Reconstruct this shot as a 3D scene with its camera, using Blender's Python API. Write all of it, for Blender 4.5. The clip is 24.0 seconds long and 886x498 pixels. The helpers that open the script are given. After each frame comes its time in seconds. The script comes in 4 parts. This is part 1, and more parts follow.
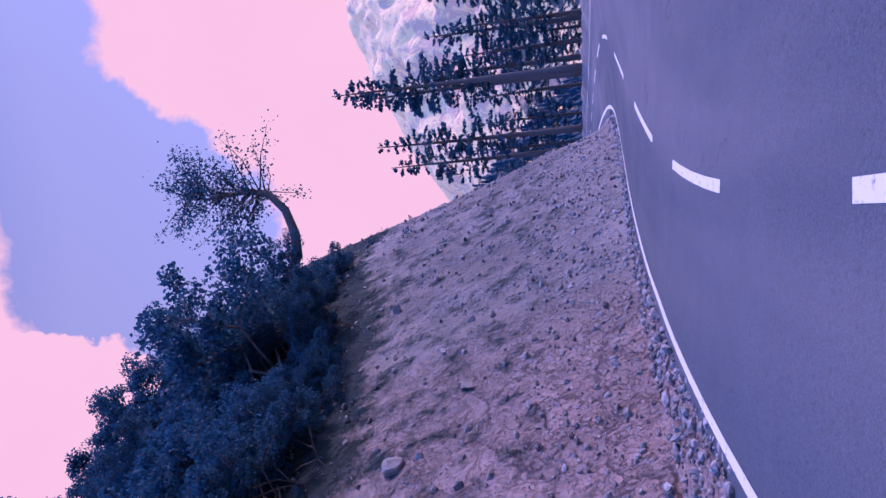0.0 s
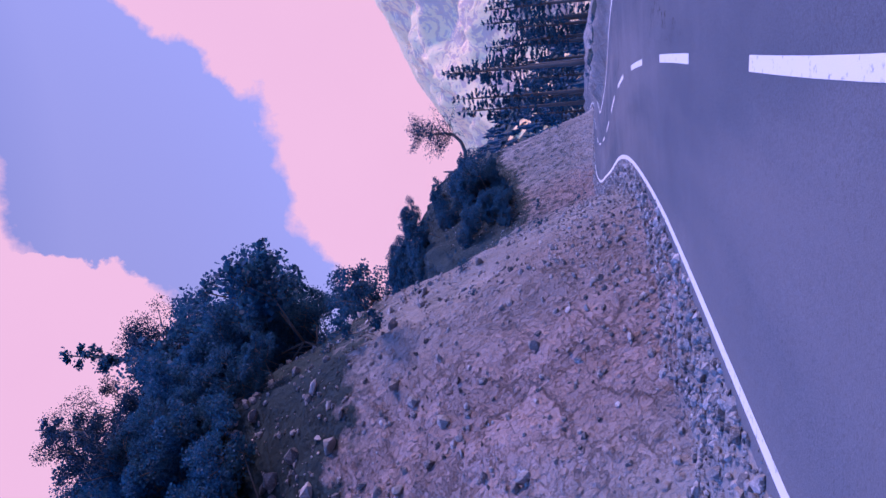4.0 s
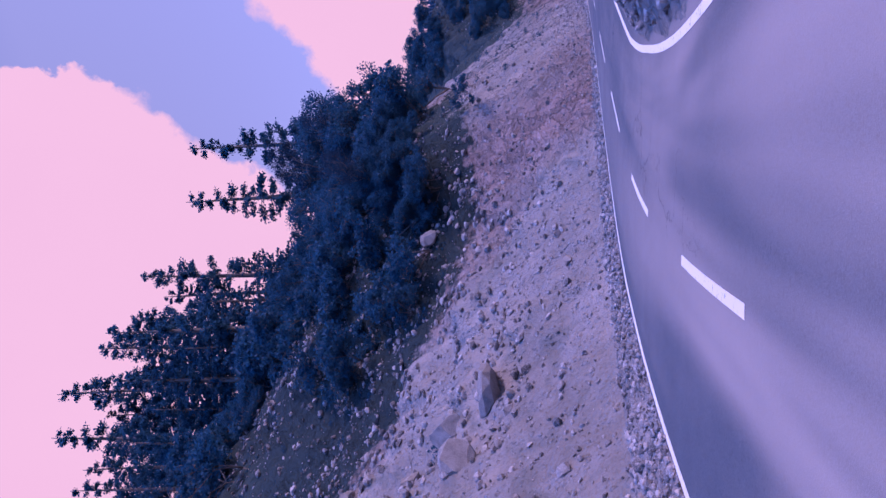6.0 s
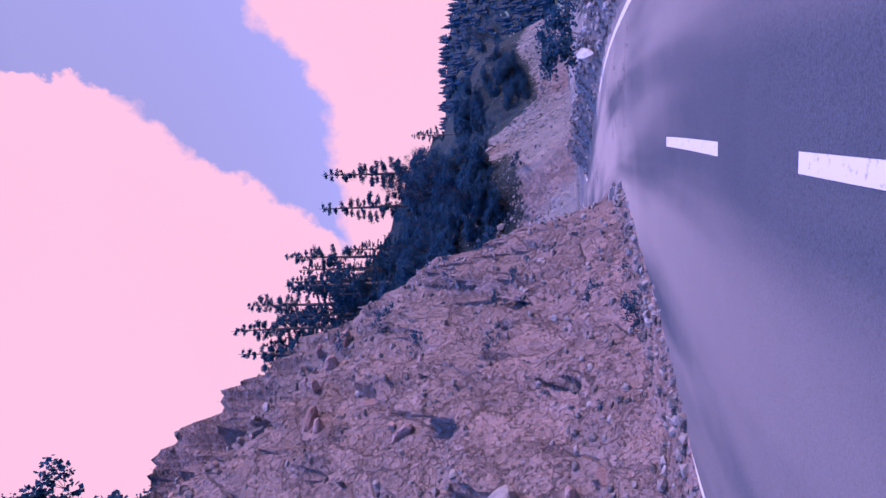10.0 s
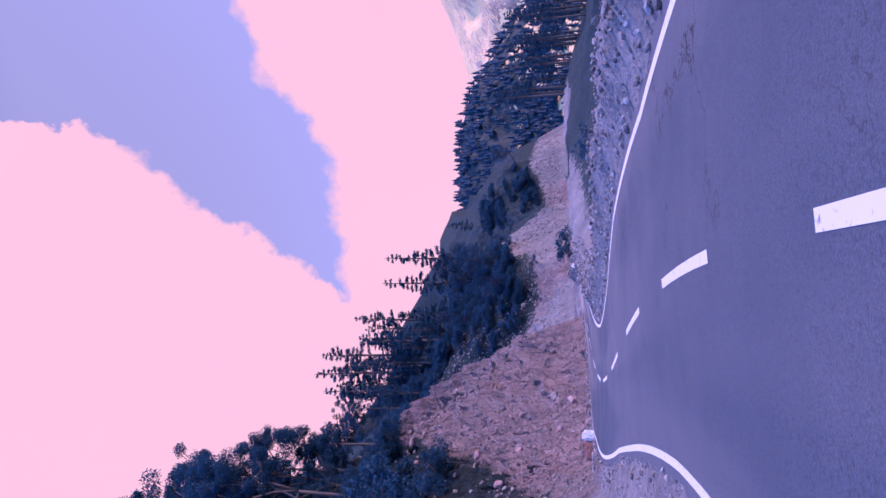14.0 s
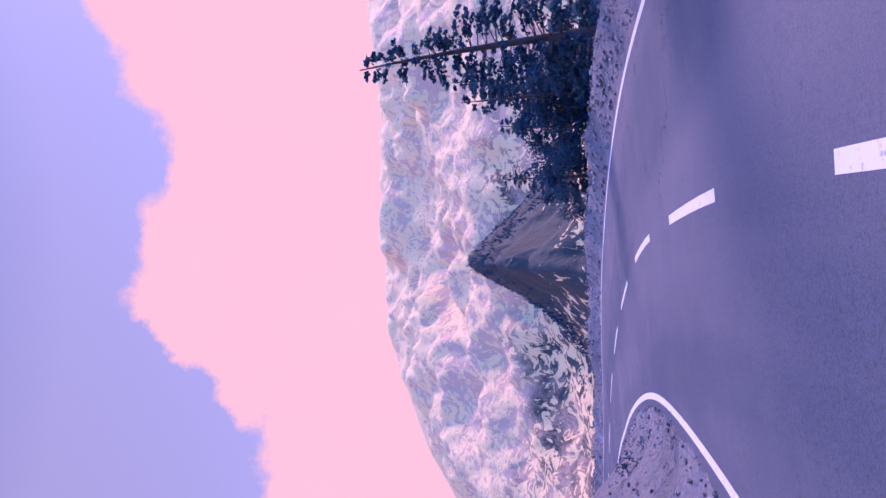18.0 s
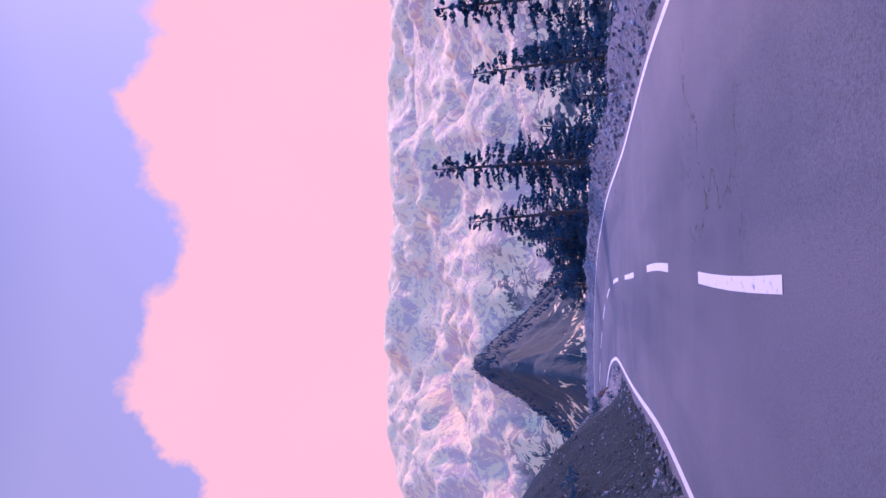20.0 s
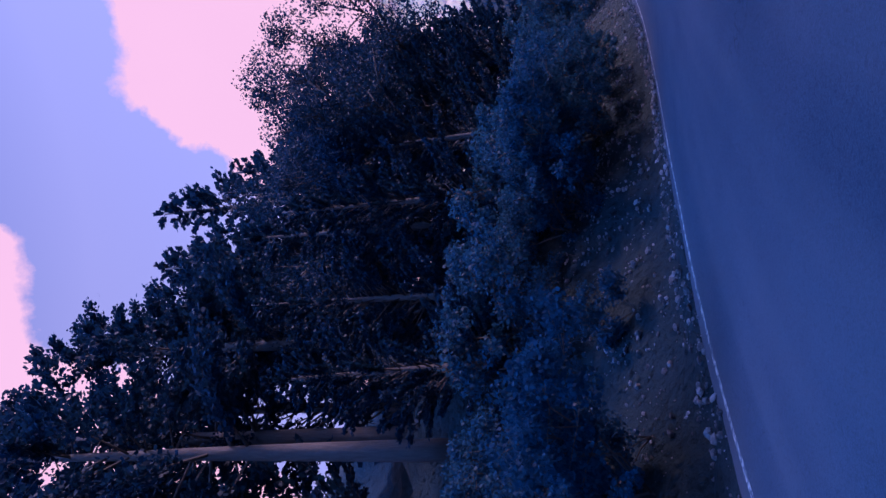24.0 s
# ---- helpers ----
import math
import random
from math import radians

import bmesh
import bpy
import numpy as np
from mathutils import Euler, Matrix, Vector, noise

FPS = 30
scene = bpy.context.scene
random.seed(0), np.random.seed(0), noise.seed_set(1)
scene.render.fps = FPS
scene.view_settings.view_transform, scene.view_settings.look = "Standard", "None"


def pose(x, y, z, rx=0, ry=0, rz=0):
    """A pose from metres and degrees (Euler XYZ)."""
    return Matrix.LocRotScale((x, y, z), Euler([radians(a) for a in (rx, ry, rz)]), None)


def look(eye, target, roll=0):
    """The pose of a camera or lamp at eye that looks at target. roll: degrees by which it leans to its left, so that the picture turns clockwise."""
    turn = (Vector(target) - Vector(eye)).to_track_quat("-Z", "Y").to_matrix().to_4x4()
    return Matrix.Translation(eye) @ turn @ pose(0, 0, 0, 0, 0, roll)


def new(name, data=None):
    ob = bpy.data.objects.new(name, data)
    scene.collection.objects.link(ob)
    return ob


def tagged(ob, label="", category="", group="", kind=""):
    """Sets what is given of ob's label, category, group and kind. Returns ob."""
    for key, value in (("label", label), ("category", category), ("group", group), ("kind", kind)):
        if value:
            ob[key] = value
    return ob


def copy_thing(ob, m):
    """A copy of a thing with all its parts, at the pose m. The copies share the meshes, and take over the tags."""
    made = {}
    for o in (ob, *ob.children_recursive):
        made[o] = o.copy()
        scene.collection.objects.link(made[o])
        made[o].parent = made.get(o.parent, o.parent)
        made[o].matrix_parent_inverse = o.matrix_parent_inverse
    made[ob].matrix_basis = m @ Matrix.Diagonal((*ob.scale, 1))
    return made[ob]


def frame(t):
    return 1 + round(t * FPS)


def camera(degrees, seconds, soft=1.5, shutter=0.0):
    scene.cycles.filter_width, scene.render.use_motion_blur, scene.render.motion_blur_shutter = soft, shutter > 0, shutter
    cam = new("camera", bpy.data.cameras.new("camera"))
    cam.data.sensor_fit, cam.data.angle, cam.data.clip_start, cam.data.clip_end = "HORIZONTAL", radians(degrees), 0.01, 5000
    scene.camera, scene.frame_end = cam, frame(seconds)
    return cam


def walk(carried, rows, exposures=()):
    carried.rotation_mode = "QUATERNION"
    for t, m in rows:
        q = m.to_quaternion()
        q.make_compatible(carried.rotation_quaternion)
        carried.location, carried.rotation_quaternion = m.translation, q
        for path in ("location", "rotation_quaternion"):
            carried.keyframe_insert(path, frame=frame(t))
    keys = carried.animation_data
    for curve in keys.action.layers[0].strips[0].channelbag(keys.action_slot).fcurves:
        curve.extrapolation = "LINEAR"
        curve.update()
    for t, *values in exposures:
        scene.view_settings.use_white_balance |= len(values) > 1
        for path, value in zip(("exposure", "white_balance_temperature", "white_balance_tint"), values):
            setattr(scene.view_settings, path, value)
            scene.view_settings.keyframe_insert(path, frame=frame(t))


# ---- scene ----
cam = camera(68.06, 24.0)
PATH = [
    (0.0, (-0.000, -0.000, 1.510), (-0.000, 9.784, 3.575), -94.14),
    (0.5, (-0.131, -5.904, 1.510), (-0.165, 3.892, 3.518), -96.02),
    (1.0, (-0.343, -12.077, 1.497), (-0.247, -2.264, 3.418), -94.51),
    (1.5, (-0.685, -18.555, 1.501), (-0.231, -8.771, 3.518), -94.20),
    (2.0, (-1.133, -25.084, 1.500), (-0.638, -15.301, 3.508), -93.54),
    (2.5, (-1.580, -31.606, 1.498), (-1.162, -21.814, 3.483), -93.05),
    (3.0, (-1.928, -38.060, 1.508), (-1.673, -28.261, 3.485), -92.75),
    (3.5, (-2.066, -44.381, 1.611), (-2.198, -34.585, 3.615), -92.43),
    (4.0, (-1.862, -50.495, 1.565), (-2.936, -40.773, 3.647), -91.76),
    (4.5, (-1.218, -56.460, 1.561), (-3.282, -46.894, 3.616), -91.92),
    (5.0, (0.093, -62.266, 1.510), (-2.900, -52.975, 3.679), -92.12),
    (5.5, (1.734, -67.968, 1.477), (-1.953, -58.914, 3.582), -92.41),
    (6.0, (3.802, -73.698, 1.414), (-0.503, -64.900, 3.427), -93.23),
    (6.5, (6.046, -79.215, 1.423), (1.516, -70.512, 3.358), -95.49),
    (7.0, (8.818, -84.760, 1.416), (4.302, -76.036, 3.285), -96.57),
    (7.5, (11.485, -90.143, 1.522), (7.207, -81.294, 3.364), -96.39),
    (8.0, (14.034, -95.644, 1.549), (10.176, -86.588, 3.308), -97.10),
    (8.5, (16.010, -101.343, 1.478), (12.526, -92.136, 3.236), -96.65),
    (9.0, (17.559, -107.081, 1.449), (14.260, -97.798, 3.165), -95.79),
    (9.5, (19.336, -112.732, 1.508), (15.781, -103.555, 3.277), -94.14),
    (10.0, (21.271, -118.157, 1.553), (17.154, -109.239, 3.430), -92.20),
    (10.5, (23.574, -123.278, 1.584), (18.866, -114.669, 3.513), -93.47),
    (11.0, (26.255, -128.259, 1.514), (20.902, -120.047, 3.491), -93.50),
    (11.5, (29.251, -132.987, 1.542), (23.517, -125.123, 3.841), -93.82),
    (12.0, (32.456, -137.845, 1.503), (26.688, -129.973, 3.685), -93.57),
    (12.5, (35.656, -142.812, 1.500), (30.096, -134.750, 3.520), -93.33),
    (13.0, (38.652, -147.862, 1.498), (33.515, -139.492, 3.383), -93.23),
    (13.5, (41.260, -152.956, 1.470), (36.817, -144.176, 3.249), -93.02),
    (14.0, (43.317, -158.031, 1.477), (39.958, -148.794, 3.316), -92.10),
    (14.5, (44.586, -163.223, 1.586), (42.307, -153.679, 3.516), -92.22),
    (15.0, (45.308, -168.732, 1.501), (44.269, -158.971, 3.409), -92.07),
    (15.5, (45.592, -174.394, 1.529), (45.792, -164.589, 3.483), -92.32),
    (16.0, (45.195, -180.055, 1.458), (46.532, -170.318, 3.304), -92.31),
    (16.5, (44.461, -185.367, 1.472), (46.758, -175.814, 3.336), -92.29),
    (17.0, (42.950, -190.257, 1.468), (46.052, -180.942, 3.372), -92.56),
    (17.5, (41.477, -194.883, 1.508), (45.172, -185.783, 3.391), -92.15),
    (18.0, (39.099, -200.122, 1.492), (43.147, -191.192, 3.462), -92.19),
    (18.5, (36.128, -205.773, 1.387), (40.453, -196.953, 3.260), -90.68),
    (19.0, (33.048, -211.380, 1.489), (37.634, -202.681, 3.306), -90.01),
    (19.5, (29.901, -216.731, 1.552), (34.811, -208.245, 3.524), -90.50),
    (20.0, (26.423, -221.708, 1.505), (31.837, -213.541, 3.505), -91.34),
    (20.5, (22.892, -226.253, 1.500), (28.673, -218.340, 3.494), -92.09),
    (21.0, (19.590, -230.328, 1.494), (25.481, -222.500, 3.499), -92.79),
    (21.5, (16.835, -233.929, 1.447), (22.562, -225.994, 3.506), -93.68),
    (22.0, (15.026, -237.106, 1.533), (20.279, -228.868, 3.665), -94.84),
    (22.5, (13.399, -239.923, 1.461), (17.865, -231.233, 3.592), -95.00),
    (23.0, (12.021, -242.968, 1.453), (15.294, -233.786, 3.688), -94.75),
    (23.5, (10.921, -245.802, 1.538), (12.753, -236.212, 3.700), -94.58),
    (24.0, (10.600, -248.479, 1.524), (11.024, -238.751, 3.802), -94.65),
]
EXPOSURES = ((0.0, 0.05, 4680, 65), (1.0, -0.06, 4660, 65), (5.0, -0.04, 4580, 64), (8.0, 0.06, 4820, 69), (14.0, 0.1, 4840, 68), (16.0, 0.1, 5010, 72), (19.0, 0.08, 5050, 73), (21.5, 0.0, 4820, 69), (23.0, 0.05, 4680, 66), (24.0, 0.08, 4560, 64))
walk(cam, [(t, look(e, g, r)) for t, e, g, r in PATH], EXPOSURES)
SKY_STRENGTH, SUN_STRENGTH = 0.85, 3.3

# ---- world, sun and exposure ----
SUN_AZ, SUN_EL = 74.0, 38.0        # degrees clockwise from +y, degrees up


def node(tree, kind, links=(), **props):
    n = tree.nodes.new(kind)
    for key, value in props.items():
        if key == "op":
            n.operation = value
        elif key == "blend":
            n.blend_type = value
        elif key == "dtype":
            n.data_type = value
    for slot, value in links:
        s = n.inputs[slot]
        if isinstance(value, bpy.types.NodeSocket):
            tree.links.new(value, s)
        else:
            s.default_value = value
    return n


def math_node(tree, op, a, b=0.0, c=0.0):
    return node(tree, "ShaderNodeMath", [(0, a), (1, b), (2, c)], op=op).outputs[0]


def ramp(tree, fac, stops, smooth=False):
    n = tree.nodes.new("ShaderNodeValToRGB")
    n.color_ramp.interpolation = "EASE" if smooth else "LINEAR"
    els = n.color_ramp.elements
    while len(els) < len(stops):
        els.new(0.5)
    for e, (p, c) in zip(els, stops):
        e.position = p
        e.color = (c, c, c, 1) if isinstance(c, (int, float)) else (*c, 1)
    tree.links.new(fac, n.inputs[0])
    return n.outputs[0]


def mix(tree, fac, a, b, blend="MIX"):
    n = tree.nodes.new("ShaderNodeMix")
    n.data_type, n.blend_type = "RGBA", blend
    for s, v in ((n.inputs[0], fac), (n.inputs[6], a), (n.inputs[7], b)):
        if isinstance(v, bpy.types.NodeSocket):
            tree.links.new(v, s)
        else:
            s.default_value = v if isinstance(v, (int, float)) else (*v, 1)
    return n.outputs[2]


def noise_node(tree, vec, scale, detail=4.0, rough=0.55, dist=0.0):
    n = tree.nodes.new("ShaderNodeTexNoise")
    n.inputs["Scale"].default_value, n.inputs["Detail"].default_value = scale, detail
    n.inputs["Roughness"].default_value, n.inputs["Distortion"].default_value = rough, dist
    if vec is not None:
        tree.links.new(vec, n.inputs["Vector"])
    return n.outputs[0]


def build_world():
    world = bpy.data.worlds.new("sky")
    scene.world = world
    world.use_nodes = True
    t = world.node_tree
    t.nodes.clear()
    sky = t.nodes.new("ShaderNodeTexSky")
    sky.sky_type, sky.sun_disc = "NISHITA", False
    sky.sun_elevation, sky.sun_rotation = radians(SUN_EL), radians(SUN_AZ)
    sky.altitude = 2000
    way = t.nodes.new("ShaderNodeTexCoord").outputs["Generated"]
    sep = node(t, "ShaderNodeSeparateXYZ", [(0, way)])
    az = math_node(t, "ARCTAN2", sep.outputs[0], sep.outputs[1])
    el = math_node(t, "ARCSINE", sep.outputs[2])
    az = math_node(t, "MULTIPLY", az, 57.2958)
    el = math_node(t, "MULTIPLY", el, 57.2958)
    puff = noise_node(t, way, 9.0, 6.0, 0.6)
    puff = math_node(t, "MULTIPLY_ADD", puff, 8.0, -4.0)
    puff2 = noise_node(t, way, 14.0, 5.0, 0.55)
    az2 = math_node(t, "MULTIPLY_ADD", puff2, 7.0, -3.5)
    az2 = math_node(t, "ADD", az, az2)
    low = ((-180, 9), (-100, 10), (-60, 20), (-22, 19), (-10, 20), (-6, 23.5), (0, 25), (5, 25.5), (10, 28), (15, 33), (19, 37), (25, 37), (33, 33),
           (42, 35), (49, 37.5), (55, 33), (75, 35), (110, 16), (180, 9))
    high = ((-180, 25), (-110, 40), (-75, 40), (-45, 8), (-30, 2), (-24, 18), (-21, 23), (-18, 26.5), (-15, 31), (-11, 34), (-7.5, 36), (-6, 45), (8, 46), (11, 50),
            (20, 75), (60, 85), (100, 70), (140, 30), (180, 25))
    at = math_node(t, "MULTIPLY_ADD", az2, 1 / 360, 0.5)
    e1 = math_node(t, "MULTIPLY", ramp(t, at, [((a + 180) / 360, e / 90) for a, e in low]), 90.0)
    e2 = math_node(t, "MULTIPLY", ramp(t, at, [((a + 180) / 360, e / 90) for a, e in high]), 90.0)
    elp = math_node(t, "ADD", el, puff)
    m1 = math_node(t, "SUBTRACT", e1, elp)
    m2 = math_node(t, "SUBTRACT", elp, e2)
    m = math_node(t, "MAXIMUM", m1, m2)
    m = math_node(t, "MULTIPLY_ADD", m, 0.8, 0.5)
    m.node.use_clamp = True
    body = noise_node(t, way, 3.0, 5.0)
    cloud = mix(t, body, (1.10, 0.64, 0.40), (1.18, 0.70, 0.42))
    # away from the sun the sky is open, deep blue and bright
    back = ramp(t, math_node(t, "MULTIPLY_ADD", sep.outputs[1], -0.5, 0.5), [(0.42, 0.0), (0.68, 1.0)], True)
    cloud = mix(t, back, cloud, (0.34, 1.00, 1.85))
    blue = node(t, "ShaderNodeVectorMath", [(0, sky.outputs[0]), (1, (0.100, 0.095, 0.088))], op="MULTIPLY").outputs[0]
    haze = ramp(t, math_node(t, "MULTIPLY", el, 1 / 90), [(0.0, (0.36, 0.30, 0.20)), (0.46, (0.35, 0.30, 0.19)), (0.62, (0.16, 0.15, 0.12)), (1.0, (0.08, 0.09, 0.09))])
    blue = mix(t, 1.0, blue, haze, "ADD")
    col = mix(t, m, blue, cloud)
    # overhead the sky is clear and deep
    zenith = ramp(t, math_node(t, "MULTIPLY", el, 1 / 90), [(0.56, 0.0), (0.72, 1.0)], True)
    col = mix(t, zenith, col, (0.34, 1.08, 2.10))
    bg = node(t, "ShaderNodeBackground", [(0, col), (1, SKY_STRENGTH)])
    out = t.nodes.new("ShaderNodeOutputWorld")
    t.links.new(bg.outputs[0], out.inputs[0])


build_world()
sun = new("sun", bpy.data.lights.new("sun", "SUN"))
sun.data.energy, sun.data.angle, sun.data.color = SUN_STRENGTH, radians(9), (1.0, 0.72, 0.48)
sun.matrix_world = look((0, 0, 0), (-math.sin(radians(SUN_AZ)) * math.cos(radians(SUN_EL)),
                                    -math.cos(radians(SUN_AZ)) * math.cos(radians(SUN_EL)), -math.sin(radians(SUN_EL))))


# ---- materials ----
def material(name):
    m = bpy.data.materials.new(name)
    m.use_nodes = True
    t = m.node_tree
    t.nodes.clear()
    out = t.nodes.new("ShaderNodeOutputMaterial")
    b = t.nodes.new("ShaderNodeBsdfPrincipled")
    t.links.new(b.outputs[0], out.inputs[0])
    return m, t, b


def put(tree, b, slot, value):
    if isinstance(value, bpy.types.NodeSocket):
        tree.links.new(value, b.inputs[slot])
    else:
        b.inputs[slot].default_value = value if isinstance(value, (int, float)) else (*value, 1)


def bump(tree, b, height, strength=0.5, distance=0.05):
    n = tree.nodes.new("ShaderNodeBump")
    n.inputs["Strength"].default_value, n.inputs["Distance"].default_value = strength, distance
    tree.links.new(height, n.inputs["Height"])
    tree.links.new(n.outputs[0], b.inputs["Normal"])


def place(tree):
    return tree.nodes.new("ShaderNodeNewGeometry").outputs["Position"]


def mat_asphalt():
    m, t, b = material("asphalt")
    p = place(t)
    uv = t.nodes.new("ShaderNodeUVMap")
    uv.uv_map = "road"
    sp = node(t, "ShaderNodeSeparateXYZ", [(0, uv.outputs[0])])     # x: metres along, y: metres across
    grain = noise_node(t, p, 60.0, 3.0, 0.7)
    patch = noise_node(t, p, 0.35, 5.0, 0.6)
    coarse = noise_node(t, p, 22.0, 4.0, 0.75)
    base = mix(t, ramp(t, grain, [(0.3, 0.0), (0.7, 1.0)]), (0.042, 0.052, 0.066), (0.125, 0.142, 0.166))
    base = mix(t, ramp(t, coarse, [(0.34, 0.8), (0.47, 0.0)]), base, (0.034, 0.042, 0.055))
    base = mix(t, ramp(t, patch, [(0.35, 0.0), (0.7, 0.6)]), base, (0.070, 0.080, 0.096))
    # wheel tracks and dust drawn out along the road
    st = node(t, "ShaderNodeCombineXYZ", [(0, math_node(t, "MULTIPLY", sp.outputs[0], 0.035)), (1, math_node(t, "MULTIPLY", sp.outputs[1], 0.26))])
    streak = noise_node(t, st.outputs[0], 1.6, 3.0, 0.5, 0.3)
    zone = ramp(t, math_node(t, "MULTIPLY_ADD", sp.outputs[0], 1 / 420, 120 / 420),
                [(0.0, 0.15), (0.41, 0.18), (0.44, 0.55), (0.46, 1.0), (0.53, 1.0), (0.55, 0.65), (0.58, 0.25), (0.66, 0.12), (0.85, 0.2), (1.0, 0.2)])
    dust = math_node(t, "MULTIPLY", ramp(t, streak, [(0.38, 0.0), (0.64, 0.9)], True), zone)
    base = mix(t, dust, base, (0.46, 0.37, 0.315))
    crack = t.nodes.new("ShaderNodeTexVoronoi")
    crack.feature = "DISTANCE_TO_EDGE"
    crack.inputs["Scale"].default_value = 0.34
    wob = node(t, "ShaderNodeVectorMath", [(0, p), (1, node(t, "ShaderNodeVectorMath", [(0, noise_node(t, p, 1.1, 5.0, 0.6).node.outputs["Color"]), (1, (2.4, 2.4, 2.4))], op="MULTIPLY").outputs[0])], op="ADD")
    t.links.new(wob.outputs[0], crack.inputs["Vector"])
    line = math_node(t, "LESS_THAN", crack.outputs[0], 0.006)
    where = math_node(t, "MULTIPLY", ramp(t, noise_node(t, p, 0.09, 2.0), [(0.50, 0.0), (0.56, 1.0)]), ramp(t, math_node(t, "MULTIPLY_ADD", sp.outputs[1], 0.15, 0.5), [(0.5, 0.0), (0.58, 1.0)]))
    line = math_node(t, "MULTIPLY", line, where)
    base = mix(t, line, base, (0.012, 0.012, 0.014))
    put(t, b, "Base Color", base)
    put(t, b, "Roughness", ramp(t, patch, [(0.3, 0.62), (0.7, 0.85)]))
    put(t, b, "Specular IOR Level", 0.35)
    bump(t, b, math_node(t, "SUBTRACT", grain, line), 0.35, 0.012)
    return m


def mat_paint(name="line_paint", gone=0.0):
    m, t, b = material(name)
    p = place(t)
    worn = ramp(t, noise_node(t, p, 9.0, 6.0, 0.7), [(0.30 + gone, 0.0), (0.42 + gone, 1.0)])
    put(t, b, "Base Color", mix(t, worn, (0.20, 0.195, 0.19), (0.80, 0.72, 0.60)))
    put(t, b, "Roughness", 0.7)
    bump(t, b, noise_node(t, p, 70.0, 3.0), 0.3, 0.006)
    return m


def mat_ground():
    m, t, b = material("hillside_soil")
    p = place(t)
    big = noise_node(t, p, 0.13, 6.0, 0.62, 0.6)
    mid = noise_node(t, p, 1.1, 6.0, 0.65)
    fine = noise_node(t, p, 9.0, 5.0, 0.7)
    soil = mix(t, ramp(t, big, [(0.36, 0.0), (0.62, 1.0)]), (0.18, 0.165, 0.155), (0.36, 0.32, 0.295))
    soil = mix(t, ramp(t, mid, [(0.40, 0.0), (0.64, 1.0)]), soil, (0.26, 0.245, 0.24))
    vor = t.nodes.new("ShaderNodeTexVoronoi")
    vor.inputs["Scale"].default_value = 4.5
    t.links.new(p, vor.inputs["Vector"])
    chip = ramp(t, vor.outputs["Distance"], [(0.15, 1.0), (0.42, 0.0)])
    chip = math_node(t, "MULTIPLY", chip, ramp(t, mid, [(0.42, 0.0), (0.58, 1.0)]))
    soil = mix(t, math_node(t, "MULTIPLY", chip, 0.6), soil, mix(t, vor.outputs["Color"], (0.16, 0.15, 0.15), (0.50, 0.47, 0.45)))
    soil = mix(t, ramp(t, fine, [(0.35, 0.45), (0.5, 0.0)]), soil, (0.15, 0.14, 0.135))
    scar = noise_node(t, p, 0.42, 6.0, 0.68, 0.9)
    soil = mix(t, ramp(t, scar, [(0.34, 0.75), (0.48, 0.0)]), soil, (0.15, 0.15, 0.145))
    # broken stone: cells of two sizes, with shade painted dark into the clefts
    rocky = t.nodes.new("ShaderNodeAttribute")
    rocky.attribute_name = "rock"
    warp = node(t, "ShaderNodeVectorMath", [(0, p), (1, node(t, "ShaderNodeVectorMath", [(0, noise_node(t, p, 1.7, 6.0, 0.75)), (1, (2.6, 2.6, 2.6))], op="MULTIPLY").outputs[0])], op="ADD").outputs[0]
    cleft = None
    for size, deep in ((0.8, 0.03), (3.4, 0.04)):
        va, ve = t.nodes.new("ShaderNodeTexVoronoi"), t.nodes.new("ShaderNodeTexVoronoi")
        ve.feature = "DISTANCE_TO_EDGE"
        for q in (va, ve):
            q.inputs["Scale"].default_value = size
            t.links.new(warp, q.inputs["Vector"])
        tone = node(t, "ShaderNodeSeparateXYZ", [(0, va.outputs["Color"])]).outputs[0]
        soil = mix(t, math_node(t, "MULTIPLY", rocky.outputs["Fac"], 0.60 if size < 1 else 0.30), soil, mix(t, tone, (0.25, 0.165, 0.155), (0.62, 0.425, 0.390)))
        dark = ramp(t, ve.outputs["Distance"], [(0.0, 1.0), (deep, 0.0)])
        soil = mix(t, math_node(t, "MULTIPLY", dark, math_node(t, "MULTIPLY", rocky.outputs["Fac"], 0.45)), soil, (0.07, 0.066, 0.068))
        lift = math_node(t, "MULTIPLY_ADD", tone, 0.5, math_node(t, "MULTIPLY", dark, -0.5))
        cleft = lift if cleft is None else math_node(t, "MULTIPLY_ADD", lift, 0.5, cleft)
    cleft = math_node(t, "MULTIPLY", cleft, rocky.outputs["Fac"])
    at = t.nodes.new("ShaderNodeAttribute")
    at.attribute_name = "green"
    turf = mix(t, fine, (0.018, 0.033, 0.036), (0.052, 0.075, 0.076))
    patch = math_node(t, "ADD", at.outputs["Fac"], math_node(t, "MULTIPLY_ADD", mid, 1.2, -0.6))
    soil = mix(t, ramp(t, patch, [(0.40, 0.0), (0.60, 1.0)]), soil, turf)
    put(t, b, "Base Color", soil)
    put(t, b, "Roughness", 0.95)
    put(t, b, "Specular IOR Level", 0.2)
    relief = math_node(t, "MULTIPLY_ADD", mid, 1.3, math_node(t, "MULTIPLY_ADD", fine, 0.3, math_node(t, "MULTIPLY", chip, 0.35)))
    bump(t, b, math_node(t, "MULTIPLY_ADD", cleft, 1.2, relief), 1.0, 0.30)
    return m


